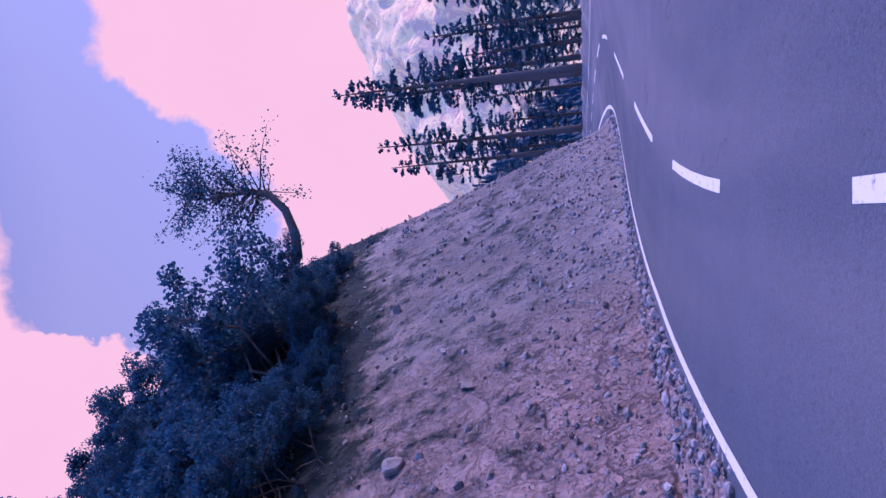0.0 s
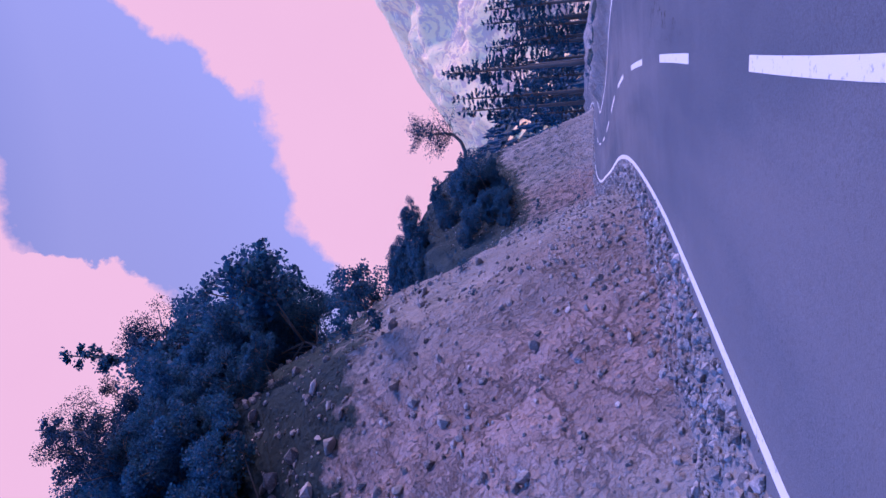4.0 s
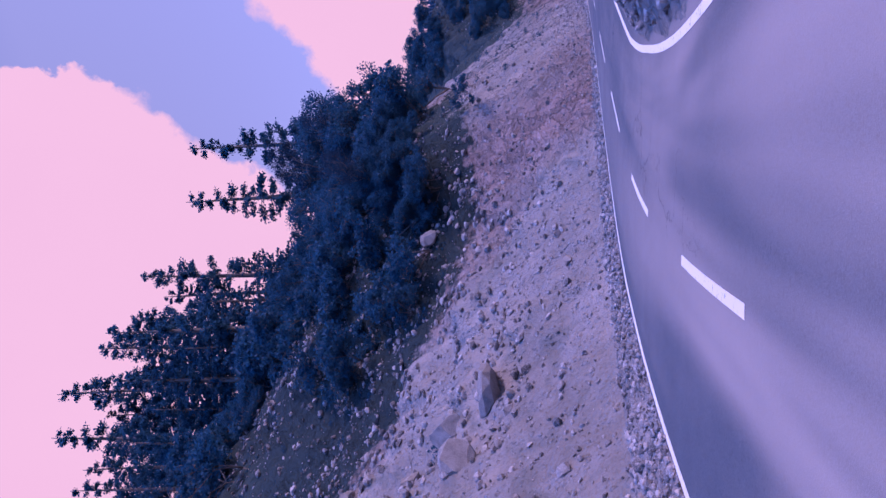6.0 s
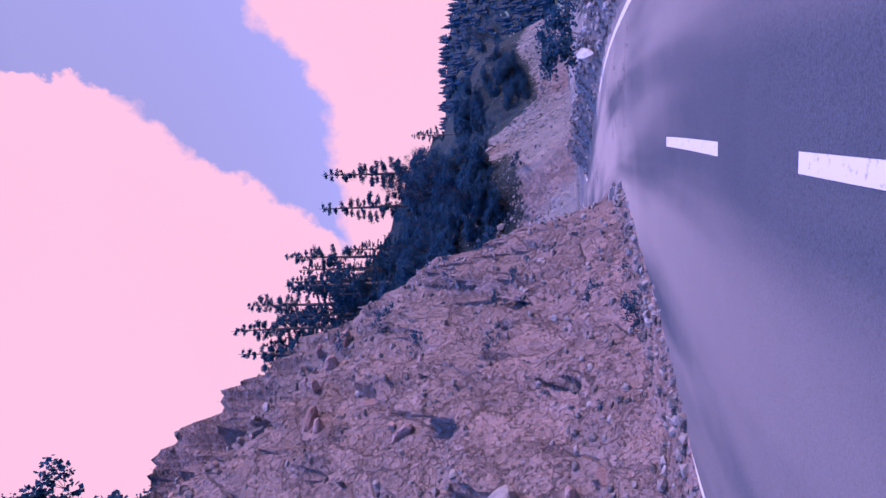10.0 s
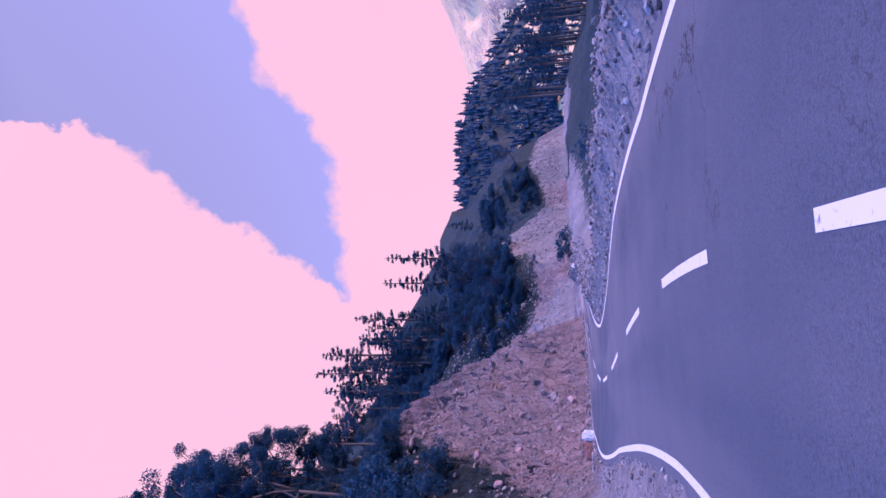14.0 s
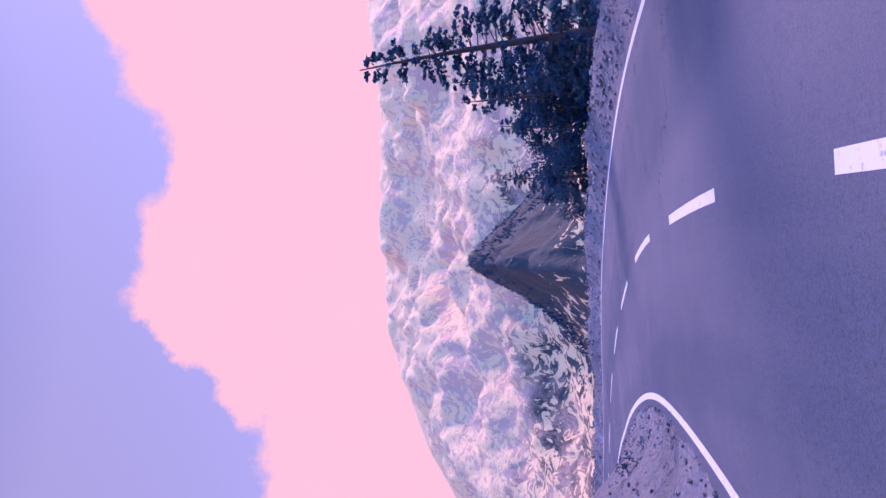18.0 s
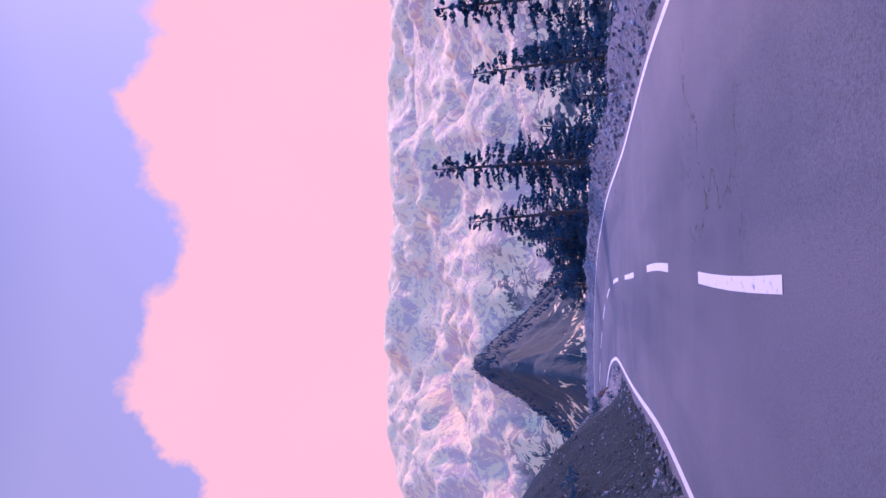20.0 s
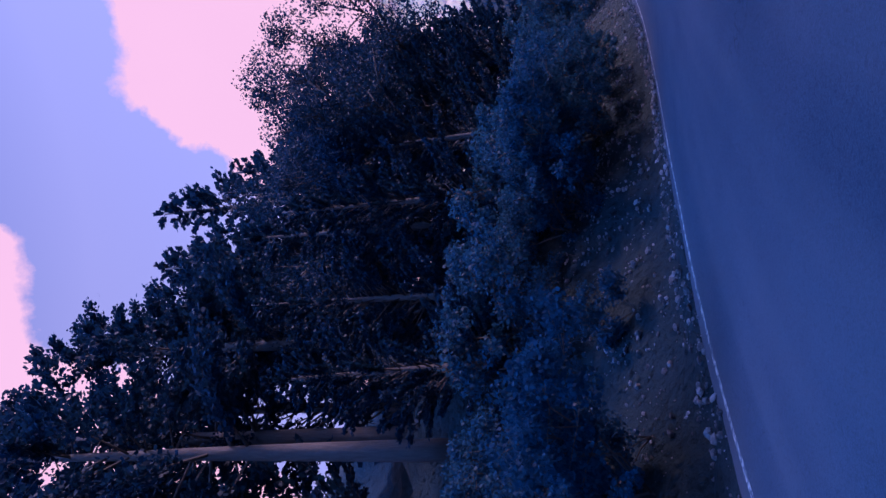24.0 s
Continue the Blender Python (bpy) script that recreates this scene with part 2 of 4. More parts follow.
def mat_rock(name, dark, light, island=True):
    m, t, b = material(name)
    p = place(t)
    geo = t.nodes.new("ShaderNodeNewGeometry")
    info = t.nodes.new("ShaderNodeObjectInfo")
    rnd = geo.outputs["Random Per Island"] if island else info.outputs["Random"]
    col = mix(t, rnd, dark, light)
    n1 = noise_node(t, p, 3.0, 6.0, 0.65)
    n2 = noise_node(t, p, 26.0, 4.0, 0.7)
    col = mix(t, ramp(t, n1, [(0.35, 0.6), (0.6, 0.0)]), col, tuple(c * 0.55 for c in dark))
    col = mix(t, ramp(t, n2, [(0.5, 0.0), (0.75, 0.5)]), col, tuple(min(1, c * 1.35) for c in light))
    put(t, b, "Base Color", col)
    put(t, b, "Roughness", 0.88)
    bump(t, b, math_node(t, "ADD", n1, n2), 0.6, 0.06)
    return m


def mat_leaf(name, dark, light, glow=0.5):
    m, t, b = material(name)
    geo = t.nodes.new("ShaderNodeNewGeometry")
    info = t.nodes.new("ShaderNodeObjectInfo")
    col = mix(t, geo.outputs["Random Per Island"], dark, light)
    col = mix(t, math_node(t, "MULTIPLY", info.outputs["Random"], 0.4), col, tuple(0.6 * a + 0.4 * c for a, c in zip(dark, light)))
    put(t, b, "Base Color", col)
    put(t, b, "Roughness", 0.6)
    put(t, b, "Specular IOR Level", 0.3)
    tr = node(t, "ShaderNodeBsdfTranslucent", [(0, col)])
    ms = node(t, "ShaderNodeMixShader", [(0, glow), (1, b.outputs[0]), (2, tr.outputs[0])])
    out = [n for n in t.nodes if n.type == "OUTPUT_MATERIAL"][0]
    t.links.new(ms.outputs[0], out.inputs[0])
    return m


def mat_bark():
    m, t, b = material("bark")
    p = place(t)
    v = node(t, "ShaderNodeVectorMath", [(0, p), (1, (9.0, 9.0, 1.6))], op="MULTIPLY").outputs[0]
    n = noise_node(t, v, 1.5, 6.0, 0.7)
    put(t, b, "Base Color", mix(t, n, (0.05, 0.042, 0.036), (0.20, 0.165, 0.14)))
    put(t, b, "Roughness", 0.9)
    bump(t, b, n, 0.8, 0.05)
    return m


def mat_mountain(name, SNOWLINE, ROCKS, TREES):
    m, t, b = material(name)
    p = place(t)
    geo = t.nodes.new("ShaderNodeNewGeometry")
    up = node(t, "ShaderNodeSeparateXYZ", [(0, geo.outputs["Normal"])]).outputs[2]
    hgt = node(t, "ShaderNodeSeparateXYZ", [(0, p)]).outputs[2]
    n1 = noise_node(t, p, 0.004, 6.0, 0.6, 0.5)
    v = node(t, "ShaderNodeVectorMath", [(0, p), (1, (1.0, 1.0, 0.35))], op="MULTIPLY").outputs[0]
    n2 = noise_node(t, v, 0.032, 6.0, 0.62, 2.4)
    n3 = noise_node(t, v, 0.011, 5.0, 0.6, 3.0)
    snow = math_node(t, "MULTIPLY_ADD", n1, 0.6, math_node(t, "MULTIPLY_ADD", n2, 2.0, math_node(t, "MULTIPLY_ADD", n3, 1.4, -2.12)))
    snow = math_node(t, "ADD", snow, math_node(t, "MULTIPLY", hgt, SNOWLINE))
    snow = math_node(t, "ADD", snow, math_node(t, "MULTIPLY_ADD", up, 0.5, -0.3))
    snow = ramp(t, snow, [(0.0, 0.0), (0.07, 1.0)])
    rock = mix(t, n2, ROCKS[0], ROCKS[1])
    wood = ramp(t, math_node(t, "MULTIPLY_ADD", hgt, -0.0016, math_node(t, "MULTIPLY_ADD", n1, 1.2, math_node(t, "MULTIPLY", n2, 0.5))), [(0.42 + TREES, 0.0), (0.62 + TREES, 1.0)])
    rock = mix(t, wood, rock, (0.035, 0.048, 0.042))
    # snow is tinted orange, the warm light on it put into its colour
    put(t, b, "Base Color", mix(t, snow, rock, (1.0, 0.63, 0.27)))
    put(t, b, "Roughness", 0.8)
    bump(t, b, n2, 0.6, 8.0)
    return m


ASPHALT, PAINT, WORN, SOIL = mat_asphalt(), mat_paint(), mat_paint("worn_line_paint", 0.16), mat_ground()
ROCK = mat_rock("broken_rock", (0.085, 0.080, 0.080), (0.52, 0.46, 0.43))
STONE = mat_rock("boulder_stone", (0.22, 0.20, 0.19), (0.36, 0.33, 0.31), island=False)
CRAG = mat_rock("reddish_crag_rock", (0.28, 0.185, 0.170), (0.58, 0.405, 0.370), island=False)
PALE = mat_rock("pale_limestone", (0.58, 0.56, 0.53), (0.72, 0.70, 0.67), island=False)
NEEDLE = mat_leaf("conifer_needles", (0.014, 0.060, 0.105), (0.046, 0.130, 0.195))
PINE = mat_leaf("pine_needles", (0.018, 0.068, 0.115), (0.056, 0.142, 0.205))
LEAF = mat_leaf("broad_leaves", (0.014, 0.060, 0.105), (0.048, 0.135, 0.200))
# needles darkened: the shade over the last bank is put into their colour
SHADEPINE = mat_leaf("shaded_pine_needles", (0.006, 0.024, 0.046), (0.018, 0.052, 0.088), 0.35)
# the far mountain's rock is paled and warmed: haze put into its colour
BARK, MOUNTAIN, SPUR, WOOD = mat_bark(), mat_mountain("snowy_mountain_rock", 0.00042, ((0.62, 0.34, 0.20), (0.88, 0.52, 0.32)), 0.22), mat_mountain("rock_and_snow_spur", -0.0065, ((0.08, 0.085, 0.09), (0.24, 0.23, 0.23)), -0.3), mat_mountain("wooded_rock", -0.006, ((0.10, 0.10, 0.10), (0.26, 0.24, 0.23)), -0.4)


# ---- building blocks ----
def mesh_of(name, verts, faces, mat, smooth=False):
    me = bpy.data.meshes.new(name)
    verts = np.asarray(verts, dtype=np.float64).reshape(-1, 3)
    me.from_pydata(verts.tolist(), [], faces if isinstance(faces, list) else faces.tolist())
    if smooth:
        me.polygons.foreach_set("use_smooth", [True] * len(me.polygons))
    me.materials.append(mat)
    return me


def part(name, me, parent, label=""):
    ob = new(name, me)
    ob.parent = parent
    if label:
        tagged(ob, label)
    return ob


def thing(name, label, category, group="", kind=""):
    return tagged(new(name), label, category, group, kind)


# ---- the road's line ----
def resample(pts, step):
    pts = np.asarray(pts, float)
    d = np.concatenate([[0], np.cumsum(np.linalg.norm(np.diff(pts, axis=0), axis=1))])
    s = np.arange(0, d[-1], step)
    return np.stack([np.interp(s, d, pts[:, k]) for k in range(pts.shape[1])], 1), s


def smoothed(a, n):
    k = np.hanning(2 * n + 3)[1:-1]
    k /= k.sum()
    pad = np.concatenate([np.repeat(a[:1], n, 0), a, np.repeat(a[-1:], n, 0)])
    return np.stack([np.convolve(pad[:, c], k, "valid") for c in range(a.shape[1])], 1)


EYES = np.array([(e[0], e[1]) for _, e, _, _ in PATH])
# metres from the eye's track to the road's middle, by metres along the track
OFFSET = ((0, -0.06), (9, 0.35), (12, 0.84), (15, 1.14), (20, 2.13), (23, 2.43), (28, 2.62), (33, 2.41), (37, 2.10), (44, 1.10), (47, 0.43), (51, -0.10), (57, -1.45), (61, -1.67), (65, -1.74), (68, -1.42), (73, -1.21), (76, -0.81), (82, -0.20), (100, 0.28), (112, 0.42), (119, -0.05), (127, -0.77), (135, -1.14), (143, -0.88), (150, -0.13), (157, 0.28), (170, 0.29), (178, 1.31), (190, 1.38), (195, 1.22), (201, 0.93), (211, 0.17), (214, 0.00), (218, -0.14), (225, -0.09), (228, -0.68), (234, -0.21), (249, 1.72), (253, 1.42), (259, -0.29), (263, -1.19), (268, -1.86))
track, ts = resample(EYES, 1.0)
tt = np.gradient(track, axis=0)
tt /= np.linalg.norm(tt, axis=1)[:, None]
off = np.interp(ts, [o[0] for o in OFFSET], [o[1] for o in OFFSET])
mid = track + np.stack([-tt[:, 1], tt[:, 0]], 1) * off[:, None]
BEFORE = ((-14, 118), (-4, 106), (3, 94), (7.5, 80), (9.3, 66), (9.8, 52), (9.8, 40), (9.3, 32), (8.0, 26.5), (5.9, 22.2), (4.6, 19.6), (3.1, 16.6), (1.9, 14),
          (1.0, 11.2), (0.4, 7.9), (0.1, 4.2))
after = [mid[-1] + (mid[-1] - mid[-8]) / np.linalg.norm(mid[-1] - mid[-8]) * k + np.array((-0.0045, 0.0)) * k * k for k in (8, 20, 35, 50, 70)]
line = np.concatenate([np.array(BEFORE, float), mid[4:], np.array(after)])
line, _ = resample(line, 1.0)
line = smoothed(line, 5)
ROAD, RS = resample(line, 1.0)
START = int(np.argmin(np.linalg.norm(ROAD - mid[0], axis=1)))
RS = RS - RS[START]                       # metres along the road from the camera's first place
RT = np.gradient(ROAD, axis=0)
RT /= np.linalg.norm(RT, axis=1)[:, None]
RN = np.stack([-RT[:, 1], RT[:, 0]], 1)   # towards the valley
turn = np.unwrap(np.arctan2(RT[:, 1], RT[:, 0]))
CURVE = smoothed(np.gradient(turn)[:, None], 12)[:, 0]
BANK = np.clip(-2.6 * CURVE, -0.08, 0.08)
# from the middle to the edge lines: along, hill side, valley side
WIDTH = ((-110, 3.30, 3.30), (-28, 2.98, 3.17), (-20, 3.01, 2.86), (-12, 2.67, 2.67), (0, 2.83, 2.40), (8, 2.49, 2.82), (16, 2.69, 3.40), (20, 2.73, 3.51), (38, 3.00, 3.40), (46, 3.30, 3.28), (56, 2.89, 3.00), (60, 2.84, 3.16), (84, 3.50, 3.22), (110, 3.76, 2.98), (116, 4.45, 2.78), (120, 4.66, 2.69), (124, 4.58, 2.70), (130, 3.74, 2.69), (134, 3.54, 2.71), (146, 2.85, 3.60), (150, 2.88, 3.64), (158, 2.81, 3.00), (166, 2.95, 3.12), (170, 2.83, 3.47), (178, 3.06, 4.33), (184, 3.38, 4.42), (190, 3.40, 4.43), (202, 3.32, 3.81), (218, 3.30, 3.90), (228, 3.15, 4.27), (240, 3.00, 5.02), (254, 3.59, 4.67), (260, 3.26, 4.64), (288, 3.35, 4.48), (350, 3.30, 3.40))


def half(s, side):
    return np.interp(s, [w[0] for w in WIDTH], [w[1 if side < 0 else 2] for w in WIDTH])




def road_at(s, across, up=0.0):
    x = np.interp(s, RS, ROAD[:, 0]) + np.interp(s, RS, RN[:, 0]) * across
    y = np.interp(s, RS, ROAD[:, 1]) + np.interp(s, RS, RN[:, 1]) * across
    return np.stack([x, y, np.interp(s, RS, BANK) * across + up + 0 * x], -1)


def nearest(xy):
    """Along and across for places in the plan."""
    s, a = np.empty(len(xy)), np.empty(len(xy))
    for i in range(0, len(xy), 20000):
        q = xy[i:i + 20000]
        d = ((q[:, None, :] - ROAD[None]) ** 2).sum(-1)
        k = d.argmin(1)
        v = q - ROAD[k]
        side = (v * RN[k]).sum(1)
        s[i:i + 20000] = RS[k] + (v * RT[k]).sum(1)
        a[i:i + 20000] = np.where(side >= 0, 1, -1) * np.sqrt(d[np.arange(len(q)), k])
    return s, a


def table(s, rows, k):
    return np.interp(s, [r[0] for r in rows], [r[k] for r in rows])


# along, slope, shoulder's width, height of the bank's crest, slope above it, depth that the rubble reaches over the edge line
HILL = ((-110, 1.6, 1.2, 30, 0.7, 0), (-45, 2.5, 0.7, 16, 0.4, 0), (-20, 2.6, 0.6, 16, 0.35, 0), (-8, 2.0, 1.0, 15, 0.45, 0), (0, 1.8, 1.2, 20, 0.8, 0), (12, 1.8, 1.2, 18, 0.8, 0), (25, 2.1, 0.9, 13, 0.75, 0), (34, 2.2, 0.7, 13, 0.7, 0),
        (38, 1.65, 1.4, 16, 0.7, 0), (44, 1.15, 2.2, 22, 0.75, 0), (56, 0.98, 3.0, 45, 0.9, 0), (66, 1.2, 2.2, 42, 0.9, 0.2), (74, 1.6, 1.2, 36, 0.9, 0.6), (84, 1.6, 0.9, 34, 0.8, 1.6), (93, 1.4, 0.9, 32, 0.8, 2.2), (96.0, 1.6, 0.7, 20, 0.9, 2.3), (97.0, 2.6, 0.1, 5.0, 1.0, 2.6), (101, 2.4, 0.6, 5.5, 1.05, 2.9),
        (104, 2.2, 1.2, 8.0, 1.1, 2.7), (109, 2.2, 1.4, 13, 1.0, 1.4), (115, 1.85, 1.4, 17, 0.8, 0.3), (122, 1.6, 1.8, 18, 0.6, 0), (134, 1.3, 1.6, 9, 0.5, 0), (146, 1.0, 1.4, 3.0, 0.1, 0), (161, 0.7, 1.2, 1.2, 0.03, 0),
        (188, 0.8, 1.0, 1.6, 0.05, 0), (203, 0.9, 0.9, 3.0, 0.2, 0), (225, 1.0, 0.8, 5.0, 0.5, 0), (250, 1.0, 0.9, 6.0, 0.6, 0), (350, 1.0, 1.0, 9.0, 0.6, 0))
# along, height of the berm on the valley side, where the drop begins, its slope
VALE = ((-110, 0.5, 3.0, 0.35), (-30, 0.5, 3.0, 0.35), (-15, 0.9, 9.0, 0.15), (5, 0.9, 9.0, 0.2), (30, 0.6, 4.0, 0.5), (60, 0.9, 3.5, 0.6), (72, 1.3, 3.5, 0.6), (100, 0.7, 3.2, 0.65),
        (120, 0.6, 3.2, 0.65), (160, 0.65, 3.0, 0.6), (200, 0.65, 3.0, 0.55), (240, 0.45, 4.0, 0.45), (350, 0.4, 5.0, 0.3))


def fbm(xy, scale, octaves=4, seed=0.0):
    """Value noise over the plan, about -1 to 1."""
    total, amp, rough = np.zeros(len(xy)), 1.0, 0.0
    for o in range(octaves):
        q = xy / scale * 2 ** o + seed + 17.3 * o
        i = np.floor(q).astype(np.int64)
        f = q - i
        f = f * f * (3 - 2 * f)

        def cell(dx, dy):
            h = (i[:, 0] + dx) * 374761393 + (i[:, 1] + dy) * 668265263
            h = (h ^ (h >> 13)) * 1274126177
            return ((h ^ (h >> 16)) & 0xFFFF) / 32767.5 - 1

        v = (cell(0, 0) * (1 - f[:, 0]) + cell(1, 0) * f[:, 0]) * (1 - f[:, 1]) + (cell(0, 1) * (1 - f[:, 0]) + cell(1, 1) * f[:, 0]) * f[:, 1]
        total += amp * v
        rough += amp
        amp *= 0.5
    return total / rough


def blocks(s, t, size, seed):
    """Broken rock: every cell of a warped grid has a height and a tilt of its own, about -1 to 1."""
    q = np.stack([s, t], 1)
    q = np.stack([s + 0.45 * size * fbm(q, size * 1.3, 2, seed), t + 0.45 * size * fbm(q, size * 1.3, 2, seed + 7)], 1) / size
    q[:, 0] += 0.5 * (np.floor(q[:, 1]).astype(np.int64) % 2)
    i = np.floor(q).astype(np.int64)
    f = q - i - 0.5

    def rnd(k):
        h = i[:, 0] * 374761393 + i[:, 1] * 668265263 + k * 974711
        h = (h ^ (h >> 13)) * 1274126177
        return ((h ^ (h >> 16)) & 0xFFFF) / 32767.5 - 1

    return 0.6 * rnd(1) + 0.9 * (f[:, 0] * rnd(2) + f[:, 1] * rnd(3))


def height(xy):
    """The ground's height, and along and across, for places in the plan."""
    xy = np.asarray(xy, float).reshape(-1, 2)
    s, a = nearest(xy)
    return surface(xy, s, a), s, a


def surface(xy, s, a):
    slope, shoulder, crest, upper, spill = (table(s, HILL, k) for k in (1, 2, 3, 4, 5))
    bank = np.interp(s, RS, BANK)
    edge = bank * np.clip(a, -half(s, -1) - 1, half(s, 1) + 1)
    rough = fbm(xy, 7.0, 4) * 1.6 + fbm(xy, 22.0, 2, 5.0) * 3.0
    gully = 1 - 2 * np.abs(fbm(np.stack([s * 1.0, a * 0.22], 1), 5.5, 4, 21.0))
    crag = np.abs(fbm(xy, 3.2, 3, 9.0)) * 1.5 + fbm(xy, 1.1, 2, 3.0) * 0.6 + gully * 1.1
    rocky = np.clip((table(s, HILL, 1) - 1.2) / 0.3, 0, 1) * np.clip((s - 62) / 15, 0, 1)
    d = -a - half(s, -1) - 0.25 + spill
    up = np.maximum(d - shoulder, 0)
    rise = np.minimum(up * slope, crest) + np.maximum(up - crest / slope, 0) * upper
    rise = np.minimum(rise, 60 + 0.1 * rise)
    ledge = rise + fbm(xy, 4.0, 2, 40.0) * 1.5
    step = 2.3
    ledge = (np.floor(ledge / step) + np.clip((ledge / step % 1 - 0.55) / 0.45, 0, 1)) * step - ledge
    rise = rise + ledge * 0.55 * rocky * np.clip(up / 2, 0, 1)
    grow = np.clip(up / 5, 0, 1)
    rise = np.maximum(rise + grow * (rough + crag * (0.70 + 0.7 * rocky)), 0) + np.clip(d, 0, 1.5) * 0.12 * (1 + fbm(xy, 0.9, 2))
    # rills and clods on the soil, broken blocks on the rock
    face = rise * 0.85 - a * 0.5
    bare = np.clip(up / 1.5, 0, 1) * np.clip((134 - s) / 6, 0, 1)
    clod = np.abs(fbm(np.stack([s, face], 1), 1.5, 4, 61.0)) * 0.9 + fbm(np.stack([s, face * 0.35], 1), 0.9, 3, 71.0) * 0.35
    broken = blocks(s + 0.25 * face, face - 0.2 * s, 2.7, 3.0) * 0.62 + blocks(s - 0.2 * face, face, 0.9, 8.0) * 0.45 + fbm(np.stack([s, face], 1), 0.6, 2, 81.0) * 0.25
    rise = rise + bare * (clod * 0.55 * (1 - rocky) + (broken + clod * 0.4) * rocky * slope * 0.70)
    rise = np.maximum(rise, 0)
    berm, drop, fall = (table(s, VALE, k) for k in (1, 2, 3))
    e = a - half(s, 1) - 0.3
    heap = berm * np.exp(-((e - 1.5) / 0.8) ** 2) * (0.85 + 0.5 * fbm(xy, 2.2, 3, 2.0))
    low = -np.maximum(e - drop, 0) * fall
    low = np.maximum(low, -70 - 0.02 * np.maximum(e, 0)) + np.clip((e - drop) / 6, 0, 1) * rough * 0.8
    z = np.where(d > 0, rise, np.where(e > 0, heap + low, 0)) + edge
    return z - np.where((d <= 0) & (e <= 0), 0.07, 0.0)


# ---- ground ----
def spread(lo, hi, step, far, grow=1.16):
    mid_ = np.arange(lo, hi + step, step)
    out_, w = [], step
    x = 0
    while x < far:
        w *= grow
        x += w
        out_.append(x)
    out_ = np.array(out_)
    return np.concatenate([(lo - out_)[::-1], mid_, hi + step + out_])


def build_ground():
    gx, gy = spread(-30, 58, 0.56, 3500), spread(-268, 46, 0.56, 3500)
    X, Y = np.meshgrid(gx, gy, indexing="ij")
    xy = np.stack([X.ravel(), Y.ravel()], 1)
    z, s, a = height(xy)
    ny = len(gy)
    i, j = np.meshgrid(np.arange(len(gx) - 1), np.arange(ny - 1), indexing="ij")
    k = (i * ny + j).ravel()
    faces = np.stack([k, k + ny, k + ny + 1, k + 1], 1)
    # the finer slope of the road cut lies over this part
    foot = -a - half(s, -1) - 0.25 + table(s, HILL, 5)
    under = np.clip(foot * 0.8, 0, 1.1) * np.clip((22.5 + a) / 2, 0, 1) * np.clip((s + 31) / 3, 0, 1) * np.clip((134 - s) / 3, 0, 1)
    tagged(new("ground", earth("ground", xy, z - under, s, a, faces)), "dusty brown and grey mountain slope of soil and loose stones", "ground", kind="structure")


def earth(name, xy, z, s, a, faces):
    """A sheet of ground with its share of turf and of rock at every point."""
    me = mesh_of(name, np.column_stack([xy, z]), faces, SOIL, smooth=True)
    green = np.clip((z - table(s, TURF, 1) + 4.5) / 4, -0.6, 1) * (a < 0) + np.where(a > 0, np.clip((a - 7) / 8, -0.5, 1), 0)
    green = np.where((a < 0) & (a > -5) & (s < 212), -0.6, green)
    green = np.where((a > 3.5) & (s > -22) & (s < 12), np.maximum(green, np.clip((a - 4.2) / 1.5, 0, 1)), green)
    green = np.where((a < -4.5) & (s < 60) & (s > -60), np.maximum(green, np.where(s < 14, 0.42, 0.22)), green)
    att = me.attributes.new("green", "FLOAT", "POINT")
    att.data.foreach_set("value", green.astype(np.float32))
    rock = np.clip((table(s, HILL, 1) - 1.2) / 0.3, 0, 1) * np.clip((s - 50) / 10, 0, 1) * (a < 0)
    rock = np.clip(rock * (0.75 + 0.6 * fbm(xy, 9.0, 3, 14.0)), 0, 1)
    rock = np.maximum(rock, np.clip(fbm(xy, 12.0, 3, 33.0) * 1.6 - 0.1, 0, 0.8) * (a < 0))
    att = me.attributes.new("rock", "FLOAT", "POINT")
    att.data.foreach_set("value", rock.astype(np.float32))
    me.polygons.foreach_set("use_smooth", (rock[faces[:, 0]] < 0.55).tolist())
    return me


def build_slope():
    """The bare face of the road cut, fine enough for clods and broken blocks."""
    ss = np.arange(-31.0, 134.0, 0.18)
    reach = np.concatenate([np.arange(0, 7.0, 0.13), np.arange(7.0, 13.0, 0.24), np.arange(13.0, 19.6, 0.4)])
    S, D = np.meshgrid(ss, reach, indexing="ij")
    S, D = S.ravel(), D.ravel()
    A = -(half(S, -1) + 0.25 - table(S, HILL, 5) - 0.3) - D
    xy = road_at(S, A)[:, :2]
    z = surface(xy, S, A)
    n = len(reach)
    i, j = np.meshgrid(np.arange(len(ss) - 1), np.arange(n - 1), indexing="ij")
    k = (i * n + j).ravel()
    faces = np.stack([k, k + n, k + n + 1, k + 1], 1)
    tagged(new("slope", earth("slope", xy, z, S, A, faces)), "bare cut slope of crumbling soil and broken reddish rock", "slope", kind="structure")


# along, height over the road above which the hillside is overgrown
# past 212 m dark turf covers the bank, its colour carrying the trees' shade
GREEN = ((-110, 10), (-40, 13), (-24, 13), (-20, 11), (-12, 9), (-6, 8.5), (-1, 24), (12, 25), (19, 14), (27, 13), (34, 20), (40, 26), (46, 30), (60, 34), (80, 32), (92, 24), (110, 18), (120, 9), (131, 5), (156, 6), (196, 5), (212, 1.0), (225, -2.0), (350, -2.0))
